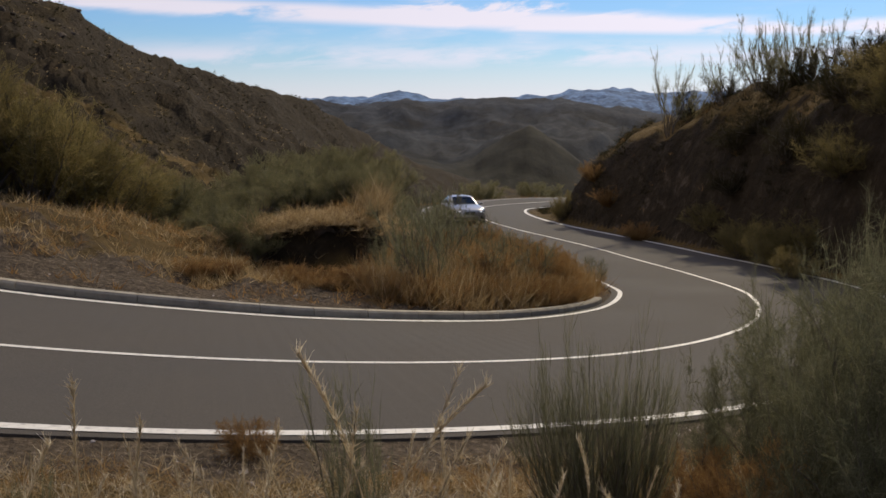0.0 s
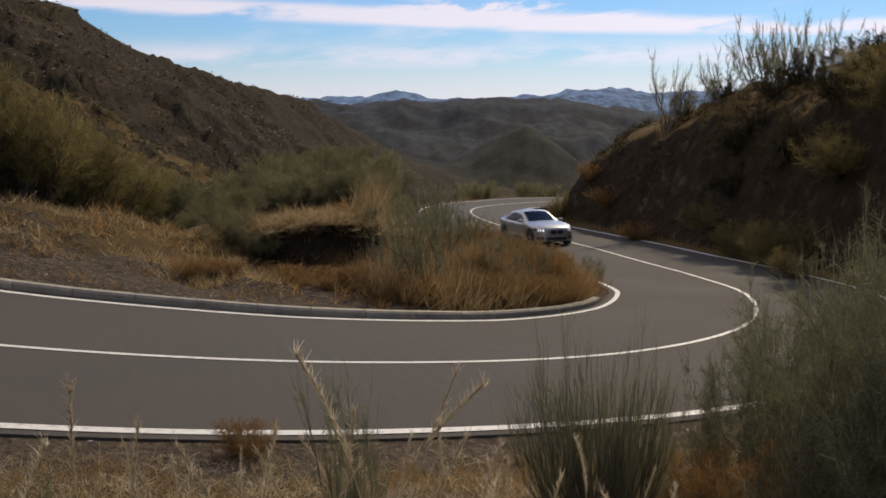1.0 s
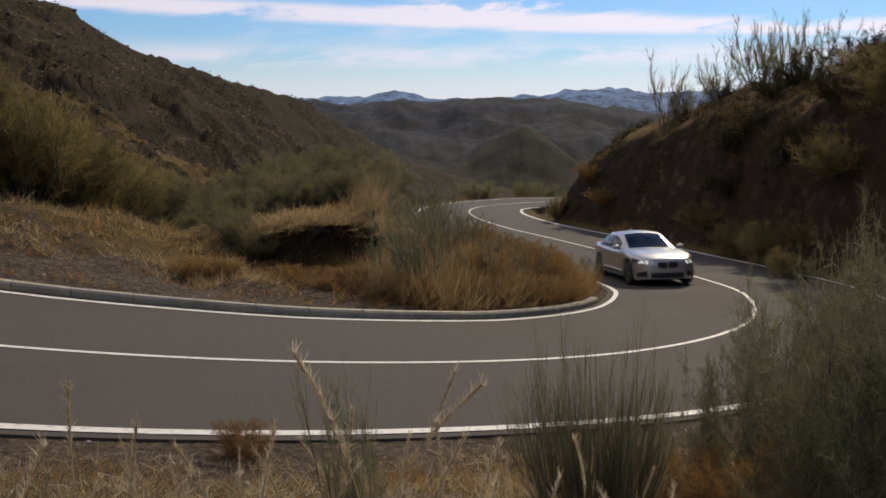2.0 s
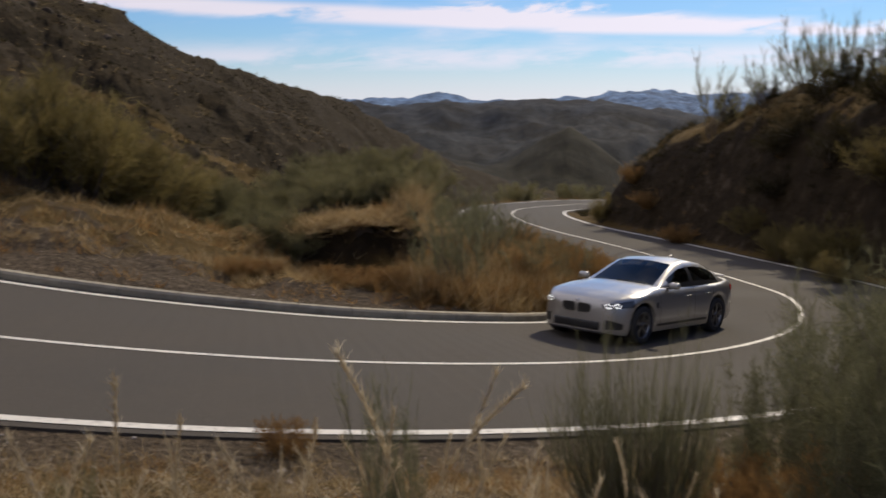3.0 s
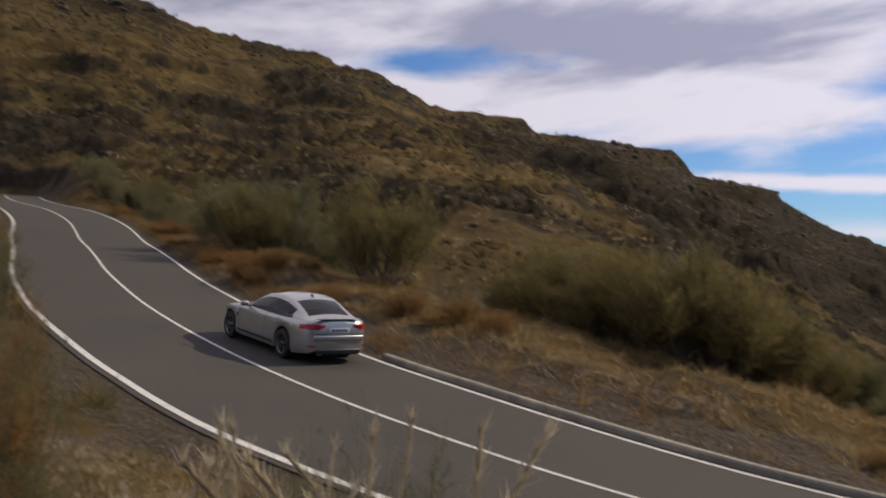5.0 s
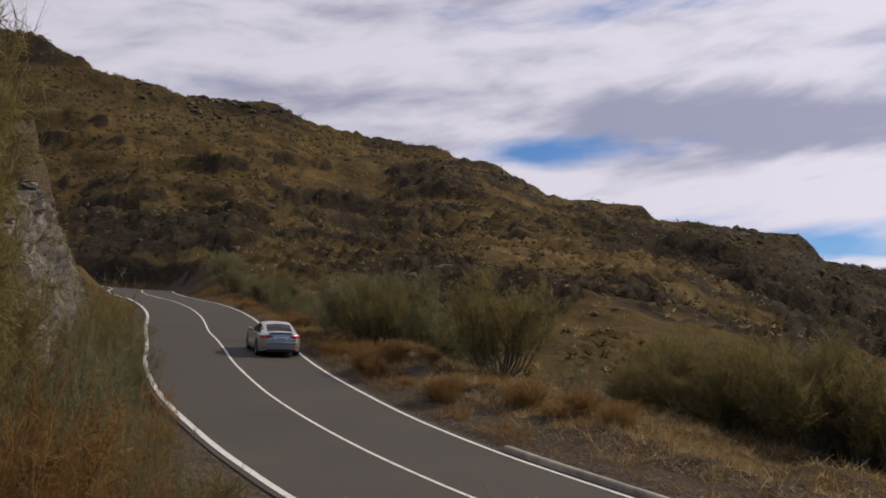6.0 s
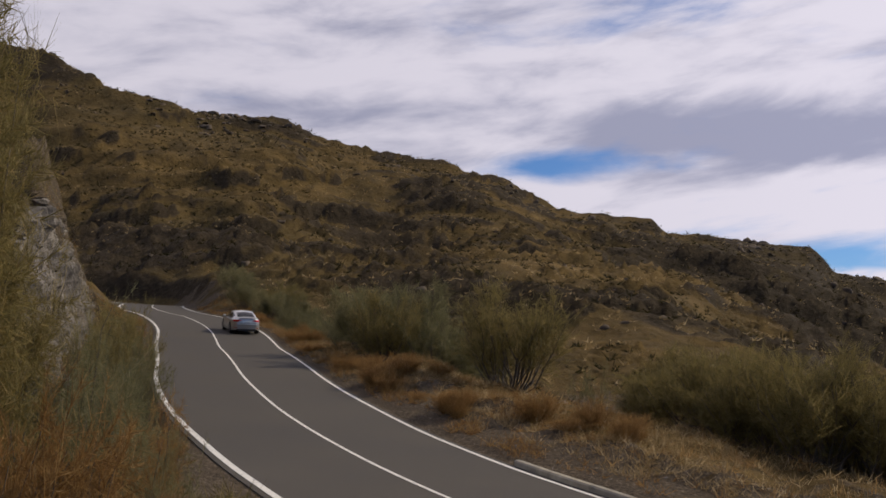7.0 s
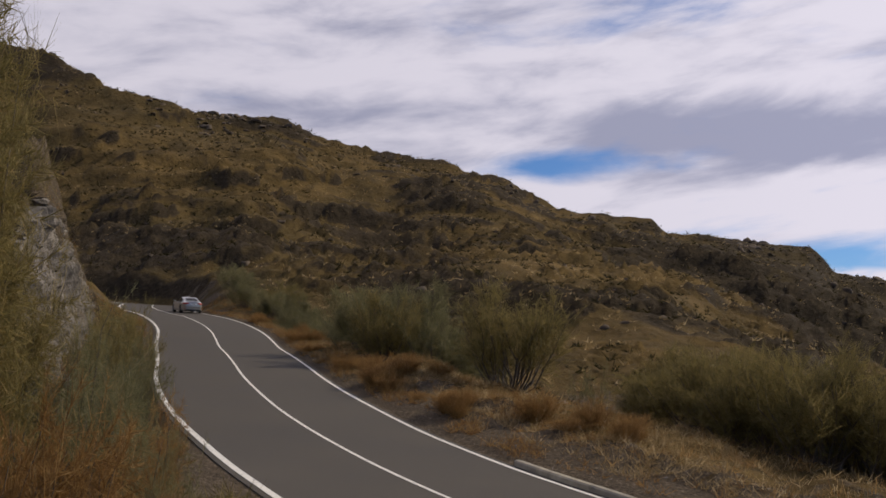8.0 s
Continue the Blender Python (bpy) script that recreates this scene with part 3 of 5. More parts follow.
def strip(name, lo, hi, u0, u1, lift, mat, parent=None, thick=0.0):
    """A band along the road between two offsets (functions of the row), raised by lift."""
    sel = [i for i in range(len(U)) if u0 <= U[i] <= u1]
    verts, faces = [], []
    for i in sel:
        for s in (lo(i), hi(i)):
            p = LINE[i] + LEFT[i] * s
            verts.append((p[0], p[1], p[2] + lift))
    for k in range(len(sel) - 1):
        faces.append([2 * k, 2 * k + 2, 2 * k + 3, 2 * k + 1][::-1])
    if thick:
        n = len(verts)
        verts += [(x, y, z - thick) for x, y, z in verts]
        for k in range(len(sel) - 1):
            faces.append([2 * k, 2 * k + 2, n + 2 * k + 2, n + 2 * k])
            faces.append([2 * k + 1, n + 2 * k + 1, n + 2 * k + 3, 2 * k + 3])
    return mesh_object(name, verts, faces, mat, False, parent)


road = strip("road", lambda i: -W_IN[i] - 0.22, lambda i: W_OUT[i] + 0.22, U[0], U[-1], 0.0, ASPHALT, None, 0.14)
tagged(road, "two-lane grey asphalt mountain road with white lines", "road", kind="structure")
strip("inner_edge_line", lambda i: -W_IN[i] - 0.06, lambda i: -W_IN[i] + 0.06, U[0], U[-1], 0.010, PAINT, road)
strip("centre_line", lambda i: -0.05, lambda i: 0.05, U[0], U[-1], 0.010, PAINT, road)
strip("outer_edge_line", lambda i: W_OUT[i] - 0.08, lambda i: W_OUT[i] + 0.08, U[0], U[-1], 0.010, PAINT, road)


# ---- kerb round the inside of the bend, stone by stone ----
def arc_u(u0, u1, length):
    """Counts along the inner edge, one for each stone of that length."""
    rows, u = [u0], u0
    while u < u1:
        p, q = on_road(u, -3.4), on_road(u + 0.02, -3.4)
        u += 0.02 * length / max((q - p).length, 1e-4)
        rows.append(u)
    return rows


kerb = new("kerb")
tagged(kerb, "low grey concrete kerb stones along the inside of the bend", "kerb", kind="structure")
marks = arc_u(10.55, 16.15, 0.98)
for u0, u1 in zip(marks, marks[1:]):
    w0, w1 = np.interp(u0, U, W_IN) + 0.24, np.interp(u1, U, W_IN) + 0.24
    gap = (u1 - u0) * 0.006
    sec = [(0.0, -0.12), (0.0, 0.09), (0.03, 0.125), (0.155, 0.13), (0.18, 0.11), (0.18, -0.12)]
    verts = []
    wob = random.uniform(-0.008, 0.008)
    for u, w in ((u0 + gap, w0), (u0 * 0.5 + u1 * 0.5, (w0 + w1) / 2), (u1 - gap, w1)):
        for s, z in sec:
            p = on_road(u, -(w + s + wob))
            verts.append((p.x, p.y, p.z + z))
    n = len(sec)
    faces = [[k * n + i, k * n + (i + 1) % n, (k + 1) * n + (i + 1) % n, (k + 1) * n + i] for k in range(2) for i in range(n)]
    faces += [list(range(n))[::-1], [2 * n + i for i in range(n)]]
    mesh_object("kerb_stone", verts, faces, KERB, False, kerb)


# ---- plants ----
RNG = np.random.RandomState(11)


def unit(v):
    return v / np.maximum(np.linalg.norm(v, axis=1)[:, None], 1e-9)


def ribbons(base, way, length, width, bend, segs=2, tip=0.15):
    """Flat tapering blades: bases, directions, lengths, widths, bending vectors. Returns vertices and faces."""
    n = len(base)
    side = unit(np.cross(way, RNG.normal(size=(n, 3))))
    rings = []
    for k in range(segs + 1):
        s = k / segs
        p = base + way * (length * s)[:, None] + bend * (s * s)
        w = side * (width * (1 - (1 - tip) * s))[:, None] * 0.5
        rings += [p - w, p + w]
    v = np.stack(rings, 1).reshape(-1, 3)
    m = 2 * (segs + 1)
    o = (np.arange(n) * m)[:, None]
    f = np.concatenate([o + np.array([2 * k, 2 * k + 1, 2 * k + 3, 2 * k + 2]) for k in range(segs)], 0)
    return v, f


def tubes(paths, radii):
    """Four-sided tapering rods along paths (n, k, 3)."""
    n, k, _ = paths.shape
    way = unit((paths[:, -1] - paths[:, 0]))
    a = unit(np.cross(way, np.array([[0.31, 0.74, 0.11]])))
    b = np.cross(way, a)
    v = np.stack([paths + (a * c + b * s)[:, None, :] * radii[:, :, None] for c, s in ((1, 0), (0, 1), (-1, 0), (0, -1))], 2)
    o = (np.arange(n) * k * 4)[:, None]
    f = np.concatenate([o + np.array([j * 4 + i, j * 4 + (i + 1) % 4, j * 4 + 4 + (i + 1) % 4, j * 4 + 4 + i]) for j in range(k - 1) for i in range(4)], 0)
    return v.reshape(-1, 3), f


def fast_mesh(name, v, f, mat):
    me = bpy.data.meshes.new(name)
    me.vertices.add(len(v))
    me.vertices.foreach_set("co", v.astype(np.float32).ravel())
    me.loops.add(f.size)
    me.loops.foreach_set("vertex_index", f.astype(np.int32).ravel())
    me.polygons.add(len(f))
    me.polygons.foreach_set("loop_start", np.arange(0, f.size, f.shape[1], dtype=np.int32))
    me.update(calc_edges=True)
    me.validate()
    me.materials.append(mat)
    return me


def along(path, which, at):
    """Places and directions on the paths numbered which, at shares of their length."""
    k = path.shape[1] - 1
    at = at * k
    i0 = np.minimum(at.astype(int), k - 1)
    fr = (at - i0)[:, None]
    return path[which, i0] * (1 - fr) + path[which, i0 + 1] * fr, unit(path[which, i0 + 1] - path[which, i0])


def broom(name, label, stems, branches, twigs, spread, thin, leaf, wood, low=0.25, rise=0.4, loose=0.5, branch_len=0.26, twig_len=0.09, crook=0.1, dome=0.34, follow=0.6):
    """A broom shrub one metre high: woody stems fan from the base, branch, and end in sprays of fine twigs."""
    ang = RNG.uniform(0, 2 * np.pi, stems)
    lean = spread * np.sqrt(RNG.uniform(0.02, 1, stems))
    lift = RNG.uniform(0.6, 0.92, stems) * (1 - dome * (lean / spread) ** 2)
    out_ = np.column_stack([np.cos(ang), np.sin(ang), 0 * ang])
    top = out_ * (lean * 0.85)[:, None] + np.array([[0, 0, 1]]) * lift[:, None]
    root = out_ * RNG.uniform(0, 0.09, stems)[:, None] + np.array([0, 0, -0.04])
    s = np.linspace(0, 1, 6)[None, :, None]
    path = root[:, None] * (1 - s) + top[:, None] * s + (out_ * (lean * 0.22)[:, None])[:, None] * (4 * s * (1 - s)) * 0.5
    path[:, 1:] += np.cumsum(RNG.normal(size=(stems, 5, 3)) * crook * 0.16, axis=1)
    vs, fs = tubes(path, thin * np.linspace(2.8, 0.8, 6)[None, :] * RNG.uniform(0.7, 1.4, (stems, 1)))
    # side branches, longer low down
    which = np.repeat(np.arange(stems), branches)
    at = RNG.uniform(low, 1.0, len(which))
    base, way = along(path, which, at)
    way = unit(way * follow + np.array([[0, 0, rise]]) + out_[which] * (0.48 - 0.5 * follow) + RNG.normal(size=base.shape) * loose * 0.7)
    ln = branch_len * RNG.uniform(0.5, 1.1, len(which)) * (1.15 - 0.4 * at)
    q = np.linspace(0, 1, 4)[None, :, None]
    side = base[:, None] + way[:, None] * ln[:, None, None] * q + np.array([[[0, 0, 1]]]) * (q * q) * (ln * 0.22 * rise)[:, None, None]
    side[:, 1:] += np.cumsum(RNG.normal(size=(len(which), 3, 3)) * crook * 0.05, axis=1)
    vb, fb = ribbons(base, way, ln, thin * RNG.uniform(1.3, 2.2, len(which)), side[:, -1] - base - way * ln[:, None], 2, 0.4)
    # sprays of twigs
    w2 = np.repeat(np.arange(len(side)), twigs)
    a2 = RNG.uniform(0.12, 1.0, len(w2))
    base, way = along(side, w2, a2)
    way = unit(way * 0.6 + np.array([[0, 0, rise * 0.8]]) + RNG.normal(size=base.shape) * loose)
    ln = twig_len * RNG.uniform(0.4, 1.25, len(w2))
    bend = RNG.normal(size=base.shape) * (ln * 0.16)[:, None]
    vt, ft = ribbons(base, way, ln, thin * RNG.uniform(0.7, 1.4, len(w2)), bend, 1, 0.3)
    ob = new(name)
    tagged(ob, label, "shrub")
    new("woody_base", fast_mesh("woody_base", vs, fs, wood)).parent = ob
    new("foliage", fast_mesh("foliage", np.vstack([vb, vt]), np.vstack([fb, ft + len(vb)]), leaf)).parent = ob
    return ob


def height_at(pts):
    p = np.array(pts, float)
    return land_height(p[:, 0], p[:, 1])[0]


def polar(brg, r):
    return (-math.sin(radians(brg)) * r, math.cos(radians(brg)) * r)


def plant(proto, spots, group, label=None):
    """Copies of a shrub at (bearing, distance, height, width)."""
    z = height_at([polar(b, r) for b, r, h, w in spots])
    for (b, r, h, w), g in zip(spots, z):
        x, y = polar(b, r)
        o = copy_thing(proto, pose(x, y, g - 0.03, RNG.uniform(-4, 4), RNG.uniform(-4, 4), RNG.uniform(0, 360)))
        o.scale = (w, w, h)
        tagged(o, label or proto["label"], "shrub", group)


def plant_to(proto, spots, group, label=None):
    """Copies of a shrub at (bearing, distance, height angle of the top, width)."""
    z = height_at([polar(b, r) for b, r, a, w in spots])
    plant(proto, [(b, r, max(r * math.tan(radians(a)) - g + 0.03, 0.2), w) for (b, r, a, w), g in zip(spots, z)], group, label)


def plant_beside(proto, spots, side, group, label=None):
    """Copies of a shrub at (count along the road, metres from its edge, height, width)."""
    rows = []
    for u, e, h, w in spots:
        p = on_road(u, side * (3.4 + e))
        rows.append((math.degrees(math.atan2(-p.x, p.y)), math.hypot(p.x, p.y), h, w))
    plant(proto, rows, group, label)


def retire(proto):
    for o in (*proto.children, proto):
        bpy.data.objects.remove(o)


# kinds of broom: stems, branches, twigs, spread, thickness
tall = [broom("broom_bush", "tall olive-green broom bush with bare lower stems on the verge", 40, 20, 22, 0.60, 0.0030, BROOM, TWIG, 0.34, 0.14, 0.55, 0.26, 0.085, 0.24) for k in range(3)]
soft = [broom("broom_bush", "dense rounded grey-green broom bush on the slope", 38, 18, 22, 0.62, 0.0030, BROOM_GREY, TWIG, 0.28, 0.20, 0.5, 0.25, 0.09, 0.2) for k in range(2)]
lean = [broom("broom_bush", "slim sparse grey-green broom shrub with crooked dark stems", 16, 13, 14, 0.52, 0.0030, BROOM_DARK, TWIG, 0.32, 0.32, 0.42, 0.24, 0.085, 0.24) for k in range(2)]
bare = [broom("bare_shrub", "sparse shrub with candelabra branches on the bank top", 13, 10, 22, 0.66, 0.0032, BROOM_GREY, TWIG, 0.35, 0.45, 0.4, 0.26, 0.07, 0.34, 0.3) for k in range(2)]
rusty = [broom("rusty_shrub", "low rust-brown dried shrub among the grass", 44, 10, 16, 0.72, 0.0046, RUST, RUST, 0.1, 0.2, 0.55, 0.28, 0.11, 0.2) for k in range(2)]
dried = [broom("rusty_shrub", "rust-orange dried bush with fine brittle twigs", 40, 16, 34, 0.72, 0.0028, RUST, TWIG, 0.14, 0.08, 0.6, 0.26, 0.075, 0.24, 0.36, 0.25) for k in range(2)]
near = [broom("broom_bush", "young grey-green broom bush with fine upright stems", 66, 10, 9, 0.60, 0.0020, BROOM_DARK, TWIG, 0.13, 0.34, 0.26, 0.27, 0.11, 0.16, 0.3) for k in range(2)]
wide = [broom("broom_bush", "spreading grey-green broom bush with crooked woody branches", 26, 22, 36, 0.95, 0.0017, BROOM_DARK, TWIG, 0.34, 0.08, 0.55, 0.25, 0.07, 0.36, 0.34, 0.22) for k in range(2)]
thick = [broom("broom_bush", "thick grey-green broom bush with feathery twigs", 46, 20, 32, 0.74, 0.0019, BROOM_GREY, TWIG, 0.2, 0.05, 0.6, 0.25, 0.07, 0.3, 0.42, 0.25) for k in range(2)]
big = [broom("broom_bush", "large bushy olive-brown broom overhanging the slope", 34, 19, 26, 0.6, 0.0026, BROOM, TWIG, 0.2, 0.18, 0.52, 0.24, 0.08, 0.24) for k in range(2)]
shade = [broom("broom_bush", "olive scrub bush clinging to the cut bank, darkened for the bank's shade", 30, 14, 18, 0.8, 0.0042, SCRUB, TWIG, 0.12, 0.1, 0.55, 0.26, 0.1, 0.26, 0.4, 0.35) for k in range(2)]
fan = broom("broom_bush", "tall leaning broom with a feathery olive-brown crown", 34, 30, 44, 0.52, 0.0013, BROOM, TWIG, 0.62, 0.06, 0.6, 0.13, 0.04, 0.2, 0.3, 0.3)

# left mass behind the kerb (bearing, distance, height, width)
plant(tall[0], [(27.5, 30.5, 3.4, 3.6), (22.8, 29.5, 3.5, 3.4), (18.6, 31, 2.5, 3.0), (31.5, 33, 2.7, 3.0)], "brooms behind the kerb")
plant(tall[1], [(25.2, 29, 3.6, 3.5), (20.8, 30.5, 3.1, 3.0), (29.8, 31, 2.8, 3.0), (23.8, 33, 3.6, 3.6)], "brooms behind the kerb")
plant(tall[2], [(26.5, 33, 3.6, 3.6), (21.6, 33.5, 3.5, 3.2), (17.0, 34, 2.2, 2.6), (33.5, 36, 2.4, 2.8), (28.8, 35, 3.2, 3.2)], "brooms behind the kerb")
# along the upper road
plant(tall[0], [(42.2, 37.5, 4.3, 4.2), (32.6, 37, 3.0, 3.4), (28.4, 33, 3.4, 3.4)], "brooms beside the upper road")
plant(soft[0], [(48.4, 47, 4.2, 4.4), (44.5, 47, 2.8, 3.4)], "brooms beside the upper road")
plant(soft[1], [(46.4, 45, 3.0, 3.4), (34, 46, 2.6, 3.4)], "brooms beside the upper road")
plant_beside(soft[0], [(22.0, 3.4, 3.6, 3.4), (24.6, 4.2, 3.2, 3.2), (26.6, 3.6, 2.8, 3.0), (28.8, 4.4, 2.8, 3.2), (31.6, 4.2, 2.6, 3.4)], -1, "brooms beside the upper road")
plant_beside(soft[1], [(23.2, 4.8, 3.6, 3.4), (25.6, 3.2, 2.8, 2.8), (27.6, 4.8, 3.0, 3.4), (30.2, 3.8, 2.6, 3.0), (33.0, 4.4, 2.4, 3.4)], -1, "brooms beside the upper road")
plant_beside(tall[1], [(20.9, 3.2, 3.7, 3.0), (24.0, 6.5, 3.4, 3.2), (29.4, 6.5, 3.2, 3.4)], -1, "brooms beside the upper road")
# thicket in the loop of the road
plant(soft[0], [(9.6, 40, 2.2, 2.8), (5.6, 43, 2.9, 3.0), (14.2, 37, 2.0, 2.8), (11.8, 33, 1.5, 2.4), (3.6, 47, 2.4, 2.6), (16.2, 33, 1.9, 2.6)], "brooms in the loop of the road")
plant(soft[1], [(7.6, 42, 2.6, 2.8), (12.4, 41, 2.2, 3.0), (4.4, 42, 2.4, 2.6), (13.6, 30, 1.3, 2.2), (9.0, 46, 2.8, 3.0), (15.2, 41, 2.4, 3)], "brooms in the loop of the road")
plant(tall[1], [(6.6, 45, 3.0, 2.6), (10.8, 44, 2.4, 2.6), (4.9, 50, 3.0, 2.8), (18.2, 38, 2.4, 3)], "brooms in the loop of the road")
plant(soft[0], [(10.9, 24.2, 1.0, 1.3), (12.0, 24.8, 1.1, 1.5), (4.2, 28, 1.1, 1.6), (6.8, 29, 1.3, 1.9), (9.2, 29, 1.2, 1.8), (8.0, 34, 1.7, 2.4), (5.4, 34, 1.8, 2.4), (10.6, 27.5, 0.9, 1.5)], "brooms on the terrace")
plant(soft[1], [(5.6, 28.6, 1.2, 1.8), (8.2, 28.2, 1.0, 1.6), (3.6, 32, 1.6, 2.0), (10.2, 31, 1.5, 2.0), (6.8, 32, 1.6, 2.2)], "brooms on the terrace")
plant(bare[1], [(37.0, 39, 2.3, 1.0), (38.4, 41, 1.6, 0.9)], "bare shrubs by the scree")
plant(lean[0], [(1.4, 19.9, 2.2, 1.9), (-5.2, 22.5, 1.2, 1.5), (-1.8, 30, 1.6, 1.8), (0.6, 33, 2.7, 2.3), (-9.0, 27.6, 1.0, 1.0)], "slim brooms on the island")
plant(lean[1], [(0.0, 22.5, 1.9, 1.5), (-2.8, 21.6, 1.2, 1.5), (3.2, 22.4, 1.5, 1.3), (1.4, 27.5, 2.6, 1.7), (-3.8, 24.0, 1.3, 1.7), (2.4, 36, 2.7, 2.4), (-0.6, 26, 2.0, 1.6)], "slim brooms on the island")
plant(rusty[0], [(-3.0, 25.5, 1.0, 1.3), (-1.0, 27.5, 1.0, 1.4), (-5.2, 26.5, 0.9, 1.2), (0.6, 24.5, 0.9, 1.2), (-2.2, 30.5, 0.9, 1.3), (-6.4, 25.0, 0.95, 1.1), (-7.2, 23.4, 0.75, 0.9)], "rusty shrubs on the island")
plant(rusty[1], [(-4.2, 27.5, 0.9, 1.3), (-2.0, 23.6, 0.9, 1.2), (-0.2, 30, 1.0, 1.4), (-5.6, 24.2, 1.0, 1.1), (1.8, 25.6, 0.8, 1.2), (-3.2, 29, 0.9, 1.2)], "rusty shrubs on the island")
plant(rusty[0], [(-4.8, 20.8, 0.75, 0.95), (-6.6, 21.6, 0.75, 1.0), (-3.4, 20.2, 0.6, 0.8), (-7.6, 22.4, 0.6, 0.8), (14.4, 19.8, 0.45, 0.8), (7.2, 19.4, 0.45, 0.9), (-1.6, 20.2, 0.6, 0.9), (-5.6, 23, 1.0, 1.2), (3.8, 19.2, 0.5, 0.9), (3.6, 23.2, 0.8, 1.0), (9.8, 23.4, 0.6, 1.0)], "rusty shrubs on the island")
plant(rusty[1], [(-5.8, 21.0, 0.7, 0.95), (-2.4, 21.4, 0.9, 1.1), (-6.6, 23.4, 0.8, 0.9), (-0.4, 19.4, 0.5, 0.9), (12.6, 20, 0.4, 0.8), (5.4, 19.6, 0.5, 0.9), (1.6, 19.2, 0.5, 0.8), (-4.0, 24, 1.0, 1.3), (9.0, 19.8, 0.45, 0.8)], "rusty shrubs on the island")
for proto in rusty:
    plant_beside(proto, [(RNG.uniform(15.8, 28), 0.9 + 2.8 * RNG.rand() ** 1.3, RNG.uniform(0.35, 1.0), RNG.uniform(0.6, 1.3)) for k in range(22)], -1, "rusty shrubs by the upper road")
# bank on the right
plant_to(bare[0], [(-12.9, 48, 3.0, 2.6), (-18.0, 46, 4.9, 2.8), (-21.4, 46, 4.8, 2.6), (-19.6, 50, 4.9, 2.4)], "bare shrubs on the bank")
plant_to(bare[1], [(-15.8, 47, 2.8, 1.9), (-19.4, 45, 4.5, 2.6), (-24.0, 44, 4.0, 2.2), (-17.2, 48, 3.6, 2.2)], "bare shrubs on the bank")
plant(big[0], [(-17.0, 36, 1.5, 2.2), (-20.0, 33, 1.8, 2.4), (-15.2, 40, 1.2, 2.0), (-25, 31, 2, 2.8)], "brooms on the bank")
plant(big[1], [(-18.6, 34, 1.5, 2.2), (-22.0, 33, 1.8, 2.6), (-24.0, 34, 1.6, 2.6), (-9.4, 62, 3.0, 3.4), (-10.8, 60, 2.8, 3.2), (-7.0, 53, 1.7, 1.3), (-19.8, 30.4, 1.0, 1.5)], "brooms on the bank")
plant(rusty[0], [(-9.6, 49, 1.0, 1.5), (-11.2, 43.5, 0.9, 1.4), (-8.7, 52, 1.0, 1.4)], "rusty shrubs on the bank")
# the bank's shade is put into the dark colour of these bushes
for proto in shade:
    plant_beside(proto, [(RNG.uniform(5.4, 10.4), 1.2 + 7.5 * RNG.rand(), RNG.uniform(0.7, 1.7), RNG.uniform(0.9, 2.0)) for k in range(22)], 1, "dark bushes on the bank")
# far verge of the lower hairpin
plant(soft[0], [(-2.2, 80, 2.6, 3.6), (-5.6, 82, 2.4, 3.6), (-7.4, 84, 2.2, 3.6)], "brooms beyond the hairpin")
plant(rusty[1], [(-1.4, 75, 0.9, 2.0), (-3.0, 76, 0.8, 2.2), (-4.4, 76, 0.9, 2.2), (-6.2, 77, 0.8, 2.2), (-8, 78, 0.8, 2), (0.4, 74, 0.9, 2)], "rusty shrubs beyond the hairpin")
# close by the camera
plant_to(near[0], [(-7.8, 6.6, -13.2, 0.75), (-11.2, 6.7, -12.8, 0.6)], "brooms on the knoll")
plant_to(near[1], [(-9.4, 6.5, -13.8, 0.7)], "brooms on the knoll")
plant_to(wide[0], [(-16.6, 8.0, -13.0, 0.5), (-19.0, 8.2, -10.8, 0.7), (-25.2, 7.0, -6.2, 1.1), (-27.4, 6.2, -5.0, 1.2)], "spreading brooms on the knoll")
plant_to(wide[1], [(-21.4, 7.8, -8.2, 0.95), (-26.0, 8.6, -5.4, 1.2), (-23.4, 6.4, -9.0, 0.8), (-23.0, 7.4, -7.6, 1.0), (-26.4, 6.6, -7.5, 1.1), (-27.6, 7.2, -5.4, 1.2), (-24.8, 6.2, -10.0, 0.9)], "spreading brooms on the knoll")
plant_to(wide[0], [(37.6, 4.5, -10.0, 0.7), (45.4, 4.6, -9.4, 0.7)], "brooms on the knoll")
plant_to(wide[1], [(41.4, 4.7, -8.4, 0.75), (48.0, 5.0, -9.0, 0.7)], "brooms on the knoll")
plant_to(lean[0], [(4.8, 4.9, -13.2, 0.5)], "brooms on the knoll")
plant_to(lean[1], [(24.4, 4.6, -16.5, 0.36), (5.4, 4.7, -15.5, 0.36)], "brooms on the knoll")
plant_to(thick[0], [(67.0, 11.0, 3.4, 1.7), (61.9, 7.0, -1.6, 0.72), (64.6, 17.0, 1.4, 1.2)], "grey brooms above the road")
plant_to(thick[1], [(69.8, 10.4, 2.4, 1.6), (63.2, 7.6, -4.4, 0.5), (63.8, 26, 2.4, 1.6), (65.8, 13.0, 1.2, 1.1)], "grey brooms above the road")
plant_to(big[0], [(65.0, 29, 4.4, 2.0), (63.4, 35, 4.0, 2.2)], "large brooms above the road")
plant_to(fan, [(76.8, 6.6, 26.0, 2.6), (79.0, 6.2, 29.0, 2.8), (77.2, 8.4, 21.0, 2.7), (82.0, 5.8, 31.0, 2.9), (75.6, 9.6, 17.0, 2.6)], "tall brooms above the road")
